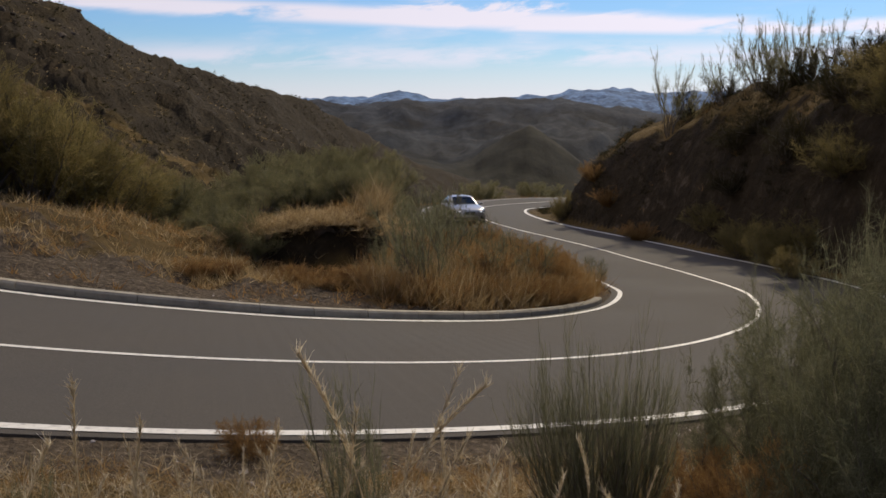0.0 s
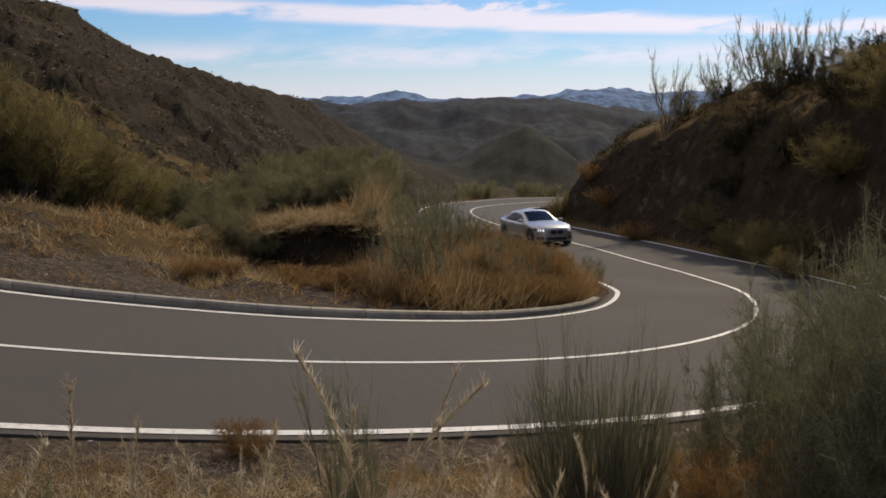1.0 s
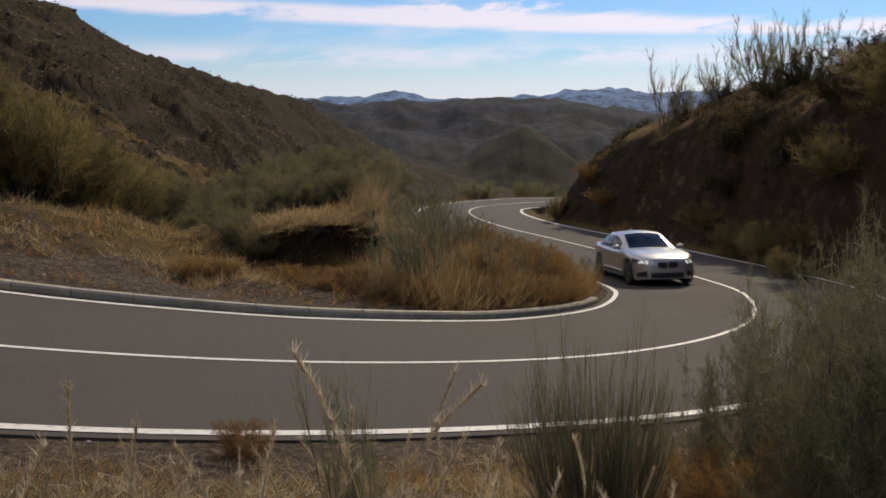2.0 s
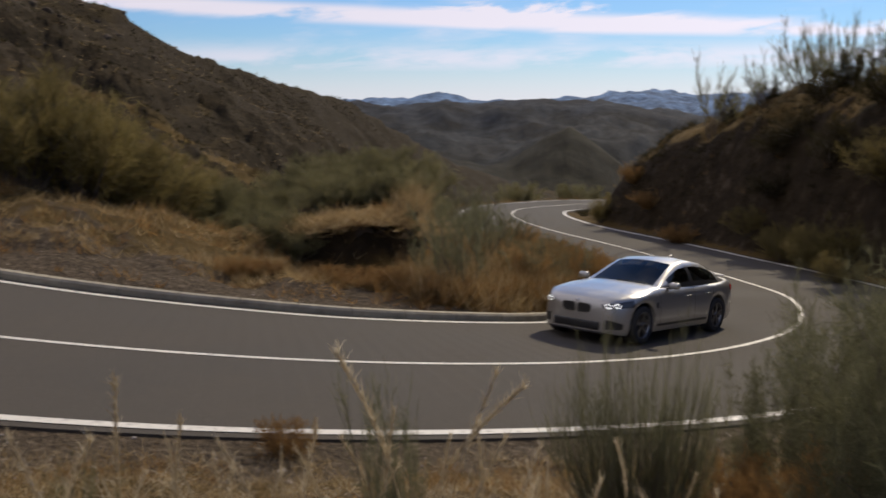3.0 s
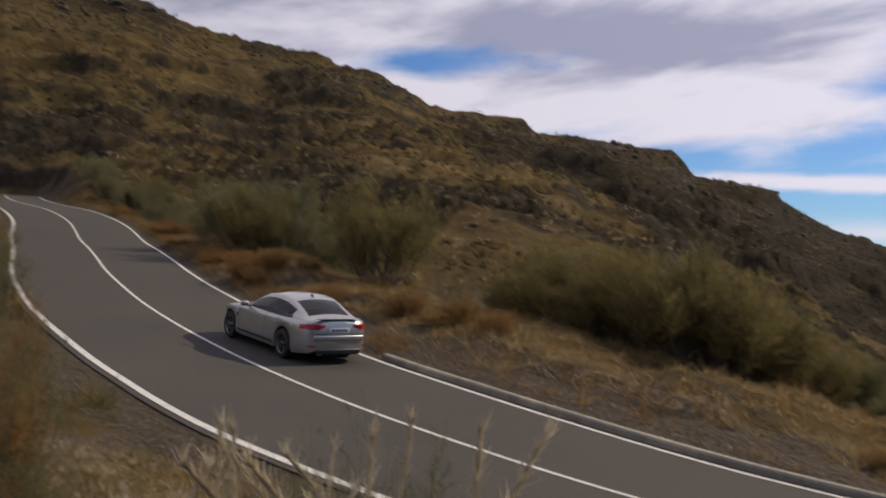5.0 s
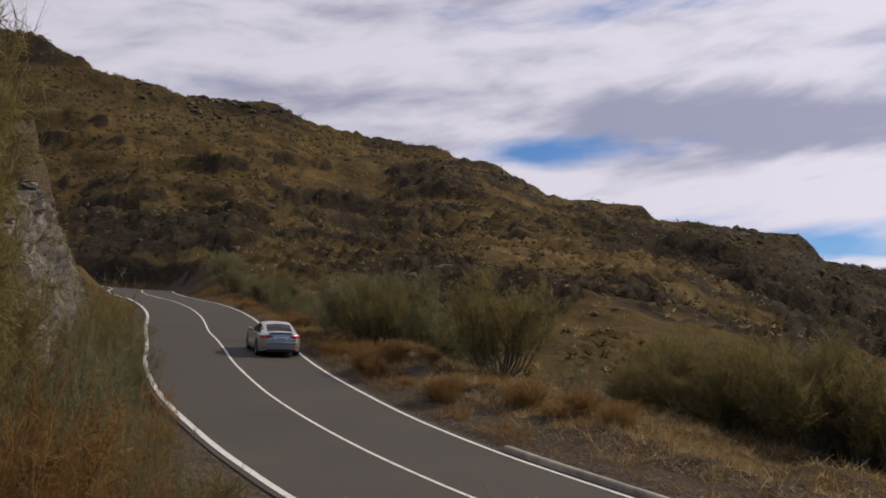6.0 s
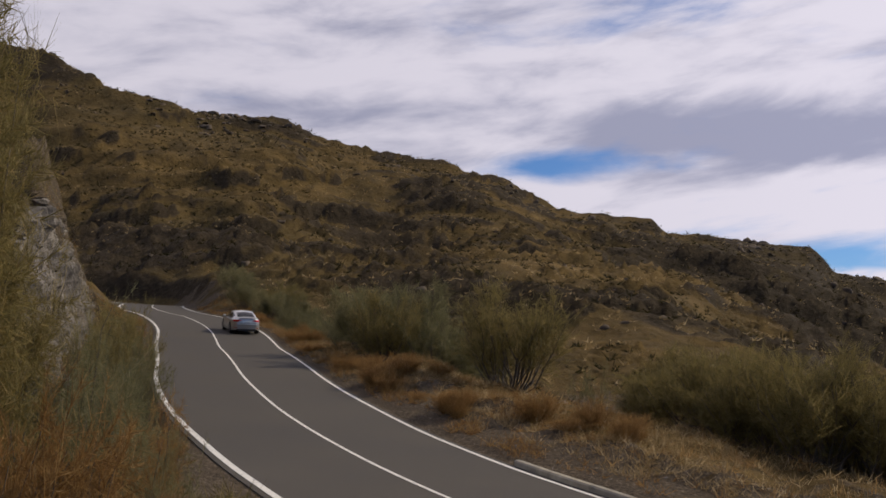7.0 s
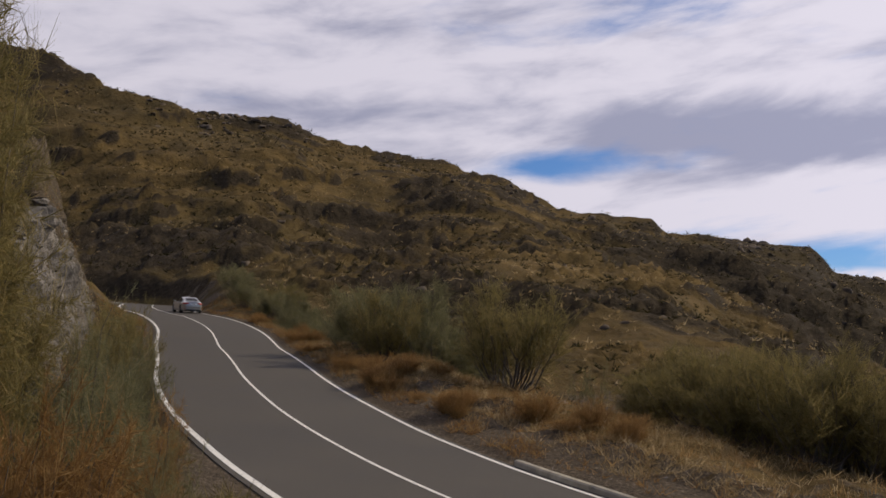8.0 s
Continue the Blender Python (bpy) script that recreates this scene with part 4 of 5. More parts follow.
plant_to(dried[0], [(68.8, 6.6, 0.4, 1.2), (66.0, 7.0, -2.4, 1.0), (63.6, 12, -2.4, 0.9), (-17.5, 6.6, -19.0, 0.6), (11.6, 9.6, -17.4, 0.5), (13.4, 6.6, -22.0, 0.5), (-14, 7.2, -18.5, 0.6)], "rusty shrubs on the knoll")
plant_to(dried[1], [(67.2, 5.8, -3.5, 0.8), (70.8, 6.2, 0.0, 1.2), (62.6, 14, -0.6, 1.0), (-20.4, 6.4, -18.0, 0.6)], "rusty shrubs on the knoll")
for p in dried + tall + soft + lean + bare + rusty + near + wide + thick + big + shade + [fan]:
    retire(p)


# seeding grass stalks close to the camera
def grass_stalk(label):
    ob = new("grass_stalk")
    s = np.linspace(0, 1, 7)[None, :, None]
    bendv = np.array([[RNG.uniform(0.04, 0.24), 0.05, -0.04]])
    path = np.array([[0, 0, -0.05]])[:, None] * (1 - s) + np.array([[0, 0, 1.0]])[:, None] * s + bendv[:, None] * s ** 2.4
    v, f = tubes(path, np.linspace(0.0028, 0.0013, 7)[None, :])
    new("stem", fast_mesh("stem", v, f, PALE)).parent = ob
    n = 170
    t = RNG.uniform(0.66, 1.0, n)
    base = np.column_stack([bendv[0, 0] * t ** 2.4, 0.05 * t ** 2.4, t - 0.04 * t ** 2.4])
    way = unit(np.column_stack([RNG.normal(size=(n, 2)) * 0.26 + np.array([0.3, 0.0]), np.ones(n) * 0.9]))
    v, f = ribbons(base, way, RNG.uniform(0.02, 0.055, n), RNG.uniform(0.0018, 0.004, n), RNG.normal(size=(n, 3)) * 0.008, 2)
    new("seed_head", fast_mesh("seed_head", v, f, PALE)).parent = ob
    m = 7
    base = np.column_stack([RNG.normal(size=(m, 2)) * 0.01, RNG.uniform(0, 0.3, m)])
    way = unit(np.column_stack([RNG.normal(size=(m, 2)) * 0.6, np.ones(m)]))
    v, f = ribbons(base, way, RNG.uniform(0.2, 0.45, m), np.full(m, 0.004), np.column_stack([RNG.normal(size=(m, 2)) * 0.08, np.full(m, -0.12)]), 3)
    new("blade", fast_mesh("blade", v, f, PALE)).parent = ob
    return tagged(ob, label, "grass")


stalks = [grass_stalk("tall pale dried grass stalk with a feathery seed head") for k in range(3)]
spots = [(19.8, 4.3, -14.8), (18.8, 4.6, -17), (13.0, 4.6, -17.0), (22.8, 4.2, -17), (6.5, 4.8, -13.6), (5.2, 4.6, -15), (4.0, 4.5, -13.2), (7.2, 4.4, -16.5), (2.4, 4.6, -18), (-7.6, 4.6, -19.5),
         (11.5, 4.3, -18.5), (16.8, 4.1, -19), (9.6, 4.5, -20), (-1.8, 4.5, -20), (-3.2, 4.7, -20.5), (1.0, 4.4, -19), (-14.2, 4.4, -20), (24.5, 4.0, -17), (-12.6, 4.5, -20.5)]
for k in range(22):
    spots.append((RNG.uniform(36, 54), RNG.uniform(3.0, 4.4), RNG.uniform(-14, -6.5)))
for k in range(12):
    spots.append((RNG.uniform(44, 56), RNG.uniform(2.4, 3.2), RNG.uniform(-15, -9)))
for k in range(40):
    spots.append((RNG.uniform(-14, 32), RNG.uniform(4.0, 6.0), RNG.uniform(-22.5, -18)))
gz = height_at([polar(b, r) for b, r, a in spots])
for (b, r, a), g in zip(spots, gz):
    x, y = polar(b, r)
    h = max(r * math.tan(radians(a)) - g, 0.25)
    o = copy_thing(stalks[RNG.randint(3)], pose(x, y, g, RNG.uniform(-16, 16), RNG.uniform(-16, 16), RNG.uniform(0, 360)))
    o.scale = (h * 1.2, h * 1.2, h)
    tagged(o, group="grass stalks on the knoll")
for p in stalks:
    retire(p)


def scatter(n, b0, b1, r0, r1, test):
    """Random ground places between two bearings and distances that pass the test; even over area."""
    b = RNG.uniform(b0, b1, n)
    r = np.sqrt(RNG.uniform(r0 * r0, r1 * r1, n))
    x, y = -np.sin(np.radians(b)) * r, np.cos(np.radians(b)) * r
    h, off, cnt, e, brg, rad, ledge, blend = land_height(x, y)
    k = test(x, y, off, cnt, e, rad)
    return np.column_stack([x, y, h])[k], rad[k]


def tufts(name, label, pts, blades, length, width, mat, flare=0.5, kind="stuff", category="grass"):
    """Grass tufts as one mass."""
    n = len(pts) * blades
    base = np.repeat(pts, blades, 0)
    size = np.repeat(RNG.uniform(0.5, 1.3, len(pts)), blades)
    base[:, :2] += RNG.normal(size=(n, 2)) * (length * 0.18 * size)[:, None]
    way = unit(np.column_stack([RNG.normal(size=(n, 2)) * flare, np.ones(n)]))
    bend = np.column_stack([RNG.normal(size=(n, 2)) * length * 0.2, RNG.uniform(-0.25, 0, n) * length])
    v, f = ribbons(base, way, length * size * RNG.uniform(0.5, 1.1, n), width * RNG.uniform(0.6, 1.3, n), bend, 2 if length < 0.3 else 1)
    return tagged(new(name, fast_mesh(name, v, f, mat)), label, category, kind=kind)


patchy = lambda x, y, s, lim: fbm(x * s, y * s, 4) > lim
p, _ = scatter(20000, -32, 78, 3.0, 14, lambda x, y, off, cnt, e, r: (off > 0) & (e > 0.75) & (cnt > 10.5) & (RNG.rand(len(x)) < np.clip(e / 2.2, 0.05, 1)) & patchy(x, y, 0.8, 0.35))
tufts("dry_grass", "short straw-coloured dry grass on the knoll", p[::2], 10, 0.2, 0.006, STRAW, 0.8)
tufts("bleached_grass", "short bleached dry grass on the knoll", p[1::4], 9, 0.24, 0.005, PALE, 0.9)
p, _ = scatter(9000, -32, 78, 3.0, 14, lambda x, y, off, cnt, e, r: (off > 0) & (e > 1.0) & (cnt > 10.5) & patchy(x + 30, y, 0.7, 0.55))
tufts("rusty_grass", "rust-brown dry weeds on the knoll", p, 10, 0.2, 0.006, RUST, 0.7)
p, _ = scatter(30000, -12, 62, 15, 80, lambda x, y, off, cnt, e, r: (off < 0) & (e > np.where((cnt > 12.8) & (cnt < 19.5), 2.9, 0.55)) & (e < 16) & patchy(x, y, 0.45, 0.47))
tufts("verge_grass", "straw-coloured grass on the inner verge", p, 9, 0.36, 0.014, STRAW, 0.6)
p, _ = scatter(16000, -12, 62, 15, 80, lambda x, y, off, cnt, e, r: (off < 0) & (e > np.where((cnt > 12.8) & (cnt < 19.5), 2.4, 0.5)) & (e < 14) & patchy(x + 60, y, 0.5, 0.52))
tufts("verge_weeds", "rust-brown weeds on the inner verge", p, 10, 0.42, 0.016, RUST, 0.6)
p, _ = scatter(9000, -9.5, 4.5, 18.6, 36, lambda x, y, off, cnt, e, r: (off < 0) & (e > 0.7) & patchy(x + 20, y, 0.5, 0.40))
tufts("island_grass", "tall straw and gold grass in the tip of the loop", p, 11, 0.72, 0.013, STRAW, 0.4)
p, _ = scatter(5000, -10, 3.5, 18.6, 32, lambda x, y, off, cnt, e, r: (off < 0) & (e > 0.6) & patchy(x + 44, y, 0.5, 0.47))
tufts("island_weeds", "rust-orange weeds in the tip of the loop", p, 11, 0.62, 0.014, RUST, 0.45)


def beside(n, u0, u1, e0, e1, side):
    """Random ground places along the road, between two distances from its edge."""
    u = RNG.uniform(u0, u1, n)
    e = e0 + (e1 - e0) * RNG.rand(n) ** 1.5
    k = np.interp(u, U, np.arange(len(U)))
    w = np.interp(u, U, W_OUT if side > 0 else W_IN) + 0.35 + e
    q = np.column_stack([np.interp(k, np.arange(len(U)), LINE[:, i] + 0) for i in (0, 1)])
    d = np.column_stack([np.interp(k, np.arange(len(U)), LEFT[:, i]) for i in (0, 1)])
    q = q + d * (w * side)[:, None]
    h, off, cnt, ee, brg, rad, ledge, blend = land_height(q[:, 0], q[:, 1])
    ok = (ee > e0 + 0.2) & patchy(q[:, 0] + 5, q[:, 1], 0.6, 0.44)
    return np.column_stack([q, h])[ok]


tufts("kerbside_grass", "gold and straw grass tufts behind the kerb", beside(4200, 9.5, 27, 1.9, 8, -1), 10, 0.34, 0.013, STRAW, 0.6)
tufts("kerbside_weeds", "rust-brown weeds behind the kerb", beside(1300, 9.5, 27, 0.6, 7, -1), 10, 0.36, 0.014, RUST, 0.6)
tufts("roadside_weeds", "rust and gold weeds crowding the upper road's edge", beside(2600, 16.3, 32, 0.35, 5, -1), 11, 0.42, 0.014, RUST, 0.55)
tufts("roadside_grass", "bleached straw grass beside the upper road", beside(1500, 15.6, 28, 1.2, 6, -1), 11, 0.46, 0.012, STRAW, 0.5)
tufts("outer_weeds", "rust-brown weeds along the outer edge of the upper road", beside(3000, 17.5, 30, 0.4, 6, 1), 10, 0.4, 0.015, RUST, 0.6)
p, _ = scatter(14000, -30, -4, 24, 75, lambda x, y, off, cnt, e, r: (off > 0) & (e > 0.8) & (e < 18) & patchy(x, y, 0.4, 0.46))
tufts("bank_scrub", "low scrub and dry grass on the cut bank, darkened for its shade", p, 10, 0.45, 0.02, SCRUB, 0.7, category="scrub")
p, _ = scatter(900, -30, -4, 24, 75, lambda x, y, off, cnt, e, r: (off > 0) & (e > 0.8) & (e < 18) & patchy(x + 9, y, 0.5, 0.5))
tufts("bank_grass", "dry brown grass on the cut bank", p, 10, 0.4, 0.016, RUST, 0.7)
p, _ = scatter(9000, 55, 78, 8, 80, lambda x, y, off, cnt, e, r: (off > 0) & (e > 0.8) & (e < 22) & patchy(x, y, 0.4, 0.46))
tufts("cutting_scrub", "brown and olive scrub above the rock cutting", p, 10, 0.5, 0.018, BROOM, 0.7, category="scrub")
p, _ = scatter(26000, -2, 78, 50, 360, lambda x, y, off, cnt, e, r: (e > 5) & patchy(x, y, 0.05, 0.44))
tufts("hillside_scrub", "dark low scrub scattered on the mountainside", p, 9, 0.8, 0.12, SCRUB, 0.9, category="scrub")
p, _ = scatter(26000, -2, 78, 50, 330, lambda x, y, off, cnt, e, r: (e > 5) & patchy(x + 90, y, 0.06, 0.47))
tufts("hillside_grass", "straw grass tussocks on the mountainside", p, 7, 0.5, 0.09, STRAW, 0.8)


# stones
def stones(name, label, pts, size, mat):
    bm = bmesh.new()
    bmesh.ops.create_icosphere(bm, subdivisions=2, radius=1)
    ico_v = np.array([v.co[:] for v in bm.verts])
    ico_f = np.array([[v.index for v in f.verts] for f in bm.faces])
    bm.free()
    vs, fs = [], []
    for i, p in enumerate(pts):
        s = size * RNG.uniform(0.35, 1.0) ** 2 * np.array([RNG.uniform(0.8, 1.5), RNG.uniform(0.7, 1.2), RNG.uniform(0.45, 0.9)])
        d = RNG.normal(size=(9, 3))
        d = unit(d)
        q = ico_v.copy()
        for n_ in d:  # chip flat facets
            over = q @ n_ - RNG.uniform(0.3, 0.7)
            q -= np.maximum(over, 0)[:, None] * n_
        a = RNG.uniform(0, 6.28)
        q = q * s
        q = np.column_stack([q[:, 0] * math.cos(a) - q[:, 1] * math.sin(a), q[:, 0] * math.sin(a) + q[:, 1] * math.cos(a), q[:, 2]])
        vs.append(q + p)
        fs.append(ico_f + i * len(ico_v))
    return tagged(new(name, fast_mesh(name, np.vstack(vs), np.vstack(fs), mat)), label, "stones", kind="stuff")


ROCK = plain("dark_rock", (0.08, 0.055, 0.034), 0.92, 0, 0.5, 0.8)
PEBBLE = plain("pale_gravel", (0.26, 0.22, 0.185), 0.9, 0, 0.4, 5.0)
p, _ = scatter(1500, -30, 50, 6, 30, lambda x, y, off, cnt, e, r: (e > 0.3) & (e < 3.2))
stones("gravel", "pale loose stones along the verge", p[:700], 0.05, PEBBLE)
p, _ = scatter(26000, -2, 74, 60, 420, lambda x, y, off, cnt, e, r: (e > 8) & (fbm(x / 55 + y / 160 + 31, y / 38 + 5, 6, True, 0.58) > 0.755))
p[:, 2] -= 0.3
stones("boulders", "dark rock outcrops on the mountainside", p[:450], 0.75, ROCK)
p, _ = scatter(30000, 2, 70, 48, 330, lambda x, y, off, cnt, e, r: (e > 6) & (fbm(x * 0.05 + 4, y * 0.05, 4) > 0.53))
p[:, 2] -= 0.12
stones("slope_stones", "dark stones strewn over the mountainside", p[:900], 0.85, ROCK)
cl = RNG.uniform(14, 68, 30)
q = [(c + RNG.normal() * 0.45, RNG.uniform(-16, 4)) for c in cl for k in range(RNG.randint(5, 22))]
q = [(b, float(ridge_dist(np.array([b]))[0]) + d) for b, d in q]
zz = height_at([polar(b, r) for b, r in q])
stones("crest_rocks", "dark crags along the mountain crest", np.array([(*polar(b, r), z - 0.3) for (b, r), z in zip(q, zz)]), 1.7, ROCK)
SCREE = plain("pale_scree", (0.24, 0.185, 0.135), 0.92, 0, 0.45, 1.5)
q = [(RNG.uniform(34.2, 39.6), RNG.uniform(40, 50)) for k in range(170)]
zz = height_at([polar(b, r) for b, r in q])
stones("scree_rocks", "pale broken rock on the slope behind the verge", np.array([(*polar(b, r), z + 0.05) for (b, r), z in zip(q, zz)]), 0.55, SCREE)


def rock_material():
    m, n, l, b = material("pale_grey_rock", 0.95)
    v = coords(n, l, (1, 1, 0.45))
    broad = noise_tex(n, l, v, 0.5, 6, 0.65)
    fine = noise_tex(n, l, v, 4.0, 7, 0.7)
    c = ramp_of(n, l, fine, [(0.30, (0.045, 0.037, 0.028)), (0.48, (0.15, 0.128, 0.104)), (0.74, (0.29, 0.255, 0.215))])
    c = mixed(n, l, stretch(n, l, broad, 0.50, 0.64, 0.0, 0.85), c, (0.085, 0.062, 0.035))
    l.new(c, b.inputs["Base Color"])
    bump(n, l, b, fine, 0.9, 0.15)
    return m


def rock_face():
    """The cutting's bare face: jointed blocks along the outer side of the upper road."""
    nu, nh = 170, 60
    uu, hh = np.meshgrid(np.linspace(17.6, 25.2, nu), np.linspace(0, 1, nh), indexing="ij")
    k = np.interp(uu.ravel(), U, np.arange(len(U)))
    tall_ = np.interp(uu.ravel(), [17.6, 19, 21, 23.5, 24.6, 25.2], [2.5, 4.4, 6.2, 7.6, 5.6, 1.5])
    h = hh.ravel() * (tall_ + 1.4 * (fbm(uu.ravel() * 2.0, 0 * k + 3, 4) - 0.5))
    a = uu.ravel() * 4.9
    # blocks between slanting joints, with a finer break
    joint = fbm(a * 0.50 + h * 0.16, h * 0.14 - a * 0.12, 5, True, 0.55)
    chip = fbm(a * 1.7 + 9, h * 1.1, 4, False, 0.6)
    off = 7.0 + 0.34 * h - 3.4 * (joint - 0.6) - 0.7 * (chip - 0.5) + 2.2 * step01(uu.ravel(), 23.8, 25.2)
    p = np.column_stack([np.interp(k, np.arange(len(U)), LINE[:, i]) for i in range(3)])
    q = np.column_stack([np.interp(k, np.arange(len(U)), LEFT[:, i]) for i in range(2)])
    v = np.column_stack([p[:, :2] + q * off[:, None], p[:, 2] - 0.3 + h])
    idx = np.arange(nu * nh).reshape(nu, nh)
    f = np.stack([idx[:-1, :-1].ravel(), idx[1:, :-1].ravel(), idx[1:, 1:].ravel(), idx[:-1, 1:].ravel()], 1)
    ob = mesh_object("rock_face", v, f, rock_material(), False)
    tagged(ob, "pale grey jointed rock face of the road cutting", "rock face", kind="structure")


rock_face()


# the undercut edge of the terrace: an overhanging lip of earth held by roots
def earth_lip():
    verts, faces = [], []
    m, n = 34, 9
    for i in range(m):
        q = i / (m - 1)
        b = 3.4 + 7.5 * q
        end = min(1.0, 6 * q, 6 * (1 - q)) ** 0.5
        for j in range(n):
            a = math.pi * j / (n - 1)
            out_ = (0.42 + 0.22 * math.sin(q * 9.0) * math.sin(q * 23)) * end
            wob = noise.noise(Vector((q * 14, j * 0.7, 2.0))) * 0.28
            r = 24.7 - (math.sin(a) * out_ + wob) * 1.0
            z = -2.92 + math.cos(a) * 0.20 * end - 0.10 + noise.noise(Vector((q * 9, j * 0.5, 7.0))) * 0.26 - 0.22 * (2 * q - 1) ** 2
            if j == 0 or j == n - 1:
                r = 25.0
            x, y = polar(b, r)
            verts.append((x, y, z))
    for i in range(m - 1):
        for j in range(n - 1):
            faces.append([i * n + j, i * n + j + 1, (i + 1) * n + j + 1, (i + 1) * n + j])
    ob = mesh_object("earth_lip", verts, faces, EARTH)
    tagged(ob, "overhanging lip of dry earth above an undercut bank", "earth bank", kind="structure")
    pts = np.array([verts[i * n + 2] for i in range(m) for k in range(16)])
    pts[:, :2] += RNG.normal(size=(len(pts), 2)) * 0.35
    tufts("lip_grass", "straw grass hanging over the undercut edge", pts, 12, 0.46, 0.013, STRAW, 0.9)


EARTH = plain("dry_earth", (0.075, 0.055, 0.038), 0.95, 0, 0.45, 2.0)
earth_lip()


# ---- the car: a silver-white four-door fastback coupe; x ahead, y to its left, origin on the road between the axles ----
def part(name, verts, faces, mat, parent, label="", smooth=True):
    ob = mesh_object(name, verts, faces, mat, smooth, parent)
    return tagged(ob, label)


def car_paint():
    m, n, l, b = material("silver_white_paint", 0.32, 0.68)
    v = n.new("ShaderNodeTexCoord")
    f = noise_tex(n, l, v.outputs["Object"], 900, 2)
    d = noise_tex(n, l, v.outputs["Object"], 2.5, 4)
    c = ramp_of(n, l, f, [(0.3, (0.335, 0.324, 0.30)), (0.7, (0.435, 0.42, 0.388))])
    l.new(c, b.inputs["Base Color"])
    l.new(stretch(n, l, d, 0.3, 0.7, 0.28, 0.4), b.inputs["Roughness"])
    b.inputs["Coat Weight"].default_value, b.inputs["Coat Roughness"].default_value = 0.9, 0.05
    return m


def glass_material():
    m, n, l, b = material("tinted_glass", 0.02)
    b.inputs["Base Color"].default_value = (0.06, 0.066, 0.064, 1)
    b.inputs["Transmission Weight"].default_value = 1.0
    b.inputs["IOR"].default_value = 1.3
    return m


def glow(name, col, power):
    m, n, l, b = material(name, 0.3)
    b.inputs["Base Color"].default_value = (*col, 1)
    b.inputs["Emission Color"].default_value = (*col, 1)
    b.inputs["Emission Strength"].default_value = power
    return m


SILVER, GLASS = car_paint(), glass_material()
BLACK = plain("black_trim", (0.012, 0.012, 0.013), 0.4)
CABIN = plain("dark_cabin", (0.02, 0.019, 0.018), 0.8)
TYRE = plain("tyre_rubber", (0.018, 0.017, 0.017), 0.85)
RIM = plain("grey_alloy", (0.16, 0.16, 0.165), 0.35, 0.9, 0.1)
CHROME = plain("chrome", (0.7, 0.7, 0.7), 0.12, 1.0, 0.05)
LAMP = plain("lamp_housing", (0.07, 0.073, 0.08), 0.1, 0.3)
TAIL = plain("red_lamp_lens", (0.42, 0.014, 0.014), 0.2)
RING = glow("daylight_ring", (1.0, 0.98, 0.95), 1.3)
PLATE = plain("white_plate", (0.7, 0.7, 0.68), 0.5)

WHEELS = [(1.405, 0.0), (-1.405, 0.0)]


def body_half(x):
    return float(np.interp(x, [-2.44, -2.40, -2.32, -2.2, -1.9, -1.4, -0.5, 0.5, 1.4, 1.66, 1.84, 1.97, 2.06, 2.12, 2.15], [0.50, 0.62, 0.72, 0.80, 0.875, 0.912, 0.90, 0.905, 0.91, 0.885, 0.825, 0.74, 0.63, 0.51, 0.40]))


def body_top(x):
    return float(np.interp(x, [-2.44, -2.41, -2.34, -2.2, -1.95, -1.6, 0.78, 1.2, 1.7, 1.95, 2.08, 2.15], [0.66, 0.93, 1.035, 1.03, 0.99, 0.955, 0.985, 0.945, 0.875, 0.815, 0.765, 0.70]))


def body_shoulder(x):
    return float(np.interp(x, [-2.44, -2.4, -2.2, -1.8, -1.0, 0.0, 0.8, 1.2, 1.6, 1.95, 2.08, 2.15], [0.60, 0.84, 0.945, 0.945, 0.925, 0.915, 0.92, 0.89, 0.835, 0.755, 0.71, 0.65]))


def body_bottom(x):
    b = float(np.interp(x, [-2.44, -2.3, -1.9, -0.9, 0.9, 1.9, 2.15], [0.34, 0.25, 0.21, 0.19, 0.19, 0.17, 0.22]))
    for wx, _ in WHEELS:
        d = abs(x - wx)
        if d < 0.375:
            b = max(b, 0.335 + math.sqrt(0.375 ** 2 - d * d))
    return b


def section(x):
    """Half section from the sill up to the centre line: (y, z) rows."""
    w, t, s, b = body_half(x), body_top(x), body_shoulder(x), body_bottom(x)
    rows = [(w * 0.955, b), (w * 0.99, b + 0.12 * (s - b)), (w, b + 0.40 * (s - b)), (w * 0.992, b + 0.66 * (s - b)), (w * 0.972, b + 0.80 * (s - b)), (w * 0.962, b + 0.88 * (s - b)), (w * 0.90, s)]
    for k, f in ((0.80, 0.42), (0.62, 0.72), (0.40, 0.90), (0.2, 0.975), (0.0, 1.0)):
        rows.append((w * k, s + (t - s) * f))
    return rows


def loft(rows_of, xs):
    """Both halves of a body lofted through the stations."""
    n = len(rows_of(xs[0]))
    verts, faces = [], []
    for x in xs:
        r = rows_of(x)
        verts += [(x, y, z) for y, z in r] + [(x, -y, z) for y, z in r[-2::-1]]
    m = 2 * n - 1
    for i in range(len(xs) - 1):
        for j in range(m - 1):
            faces.append([i * m + j, i * m + j + 1, (i + 1) * m + j + 1, (i + 1) * m + j][::-1])
    return verts, faces, m


def side_y(x, z):
    r = section(x)[:7]
    return float(np.interp(z, [p[1] for p in r], [p[0] for p in r]))


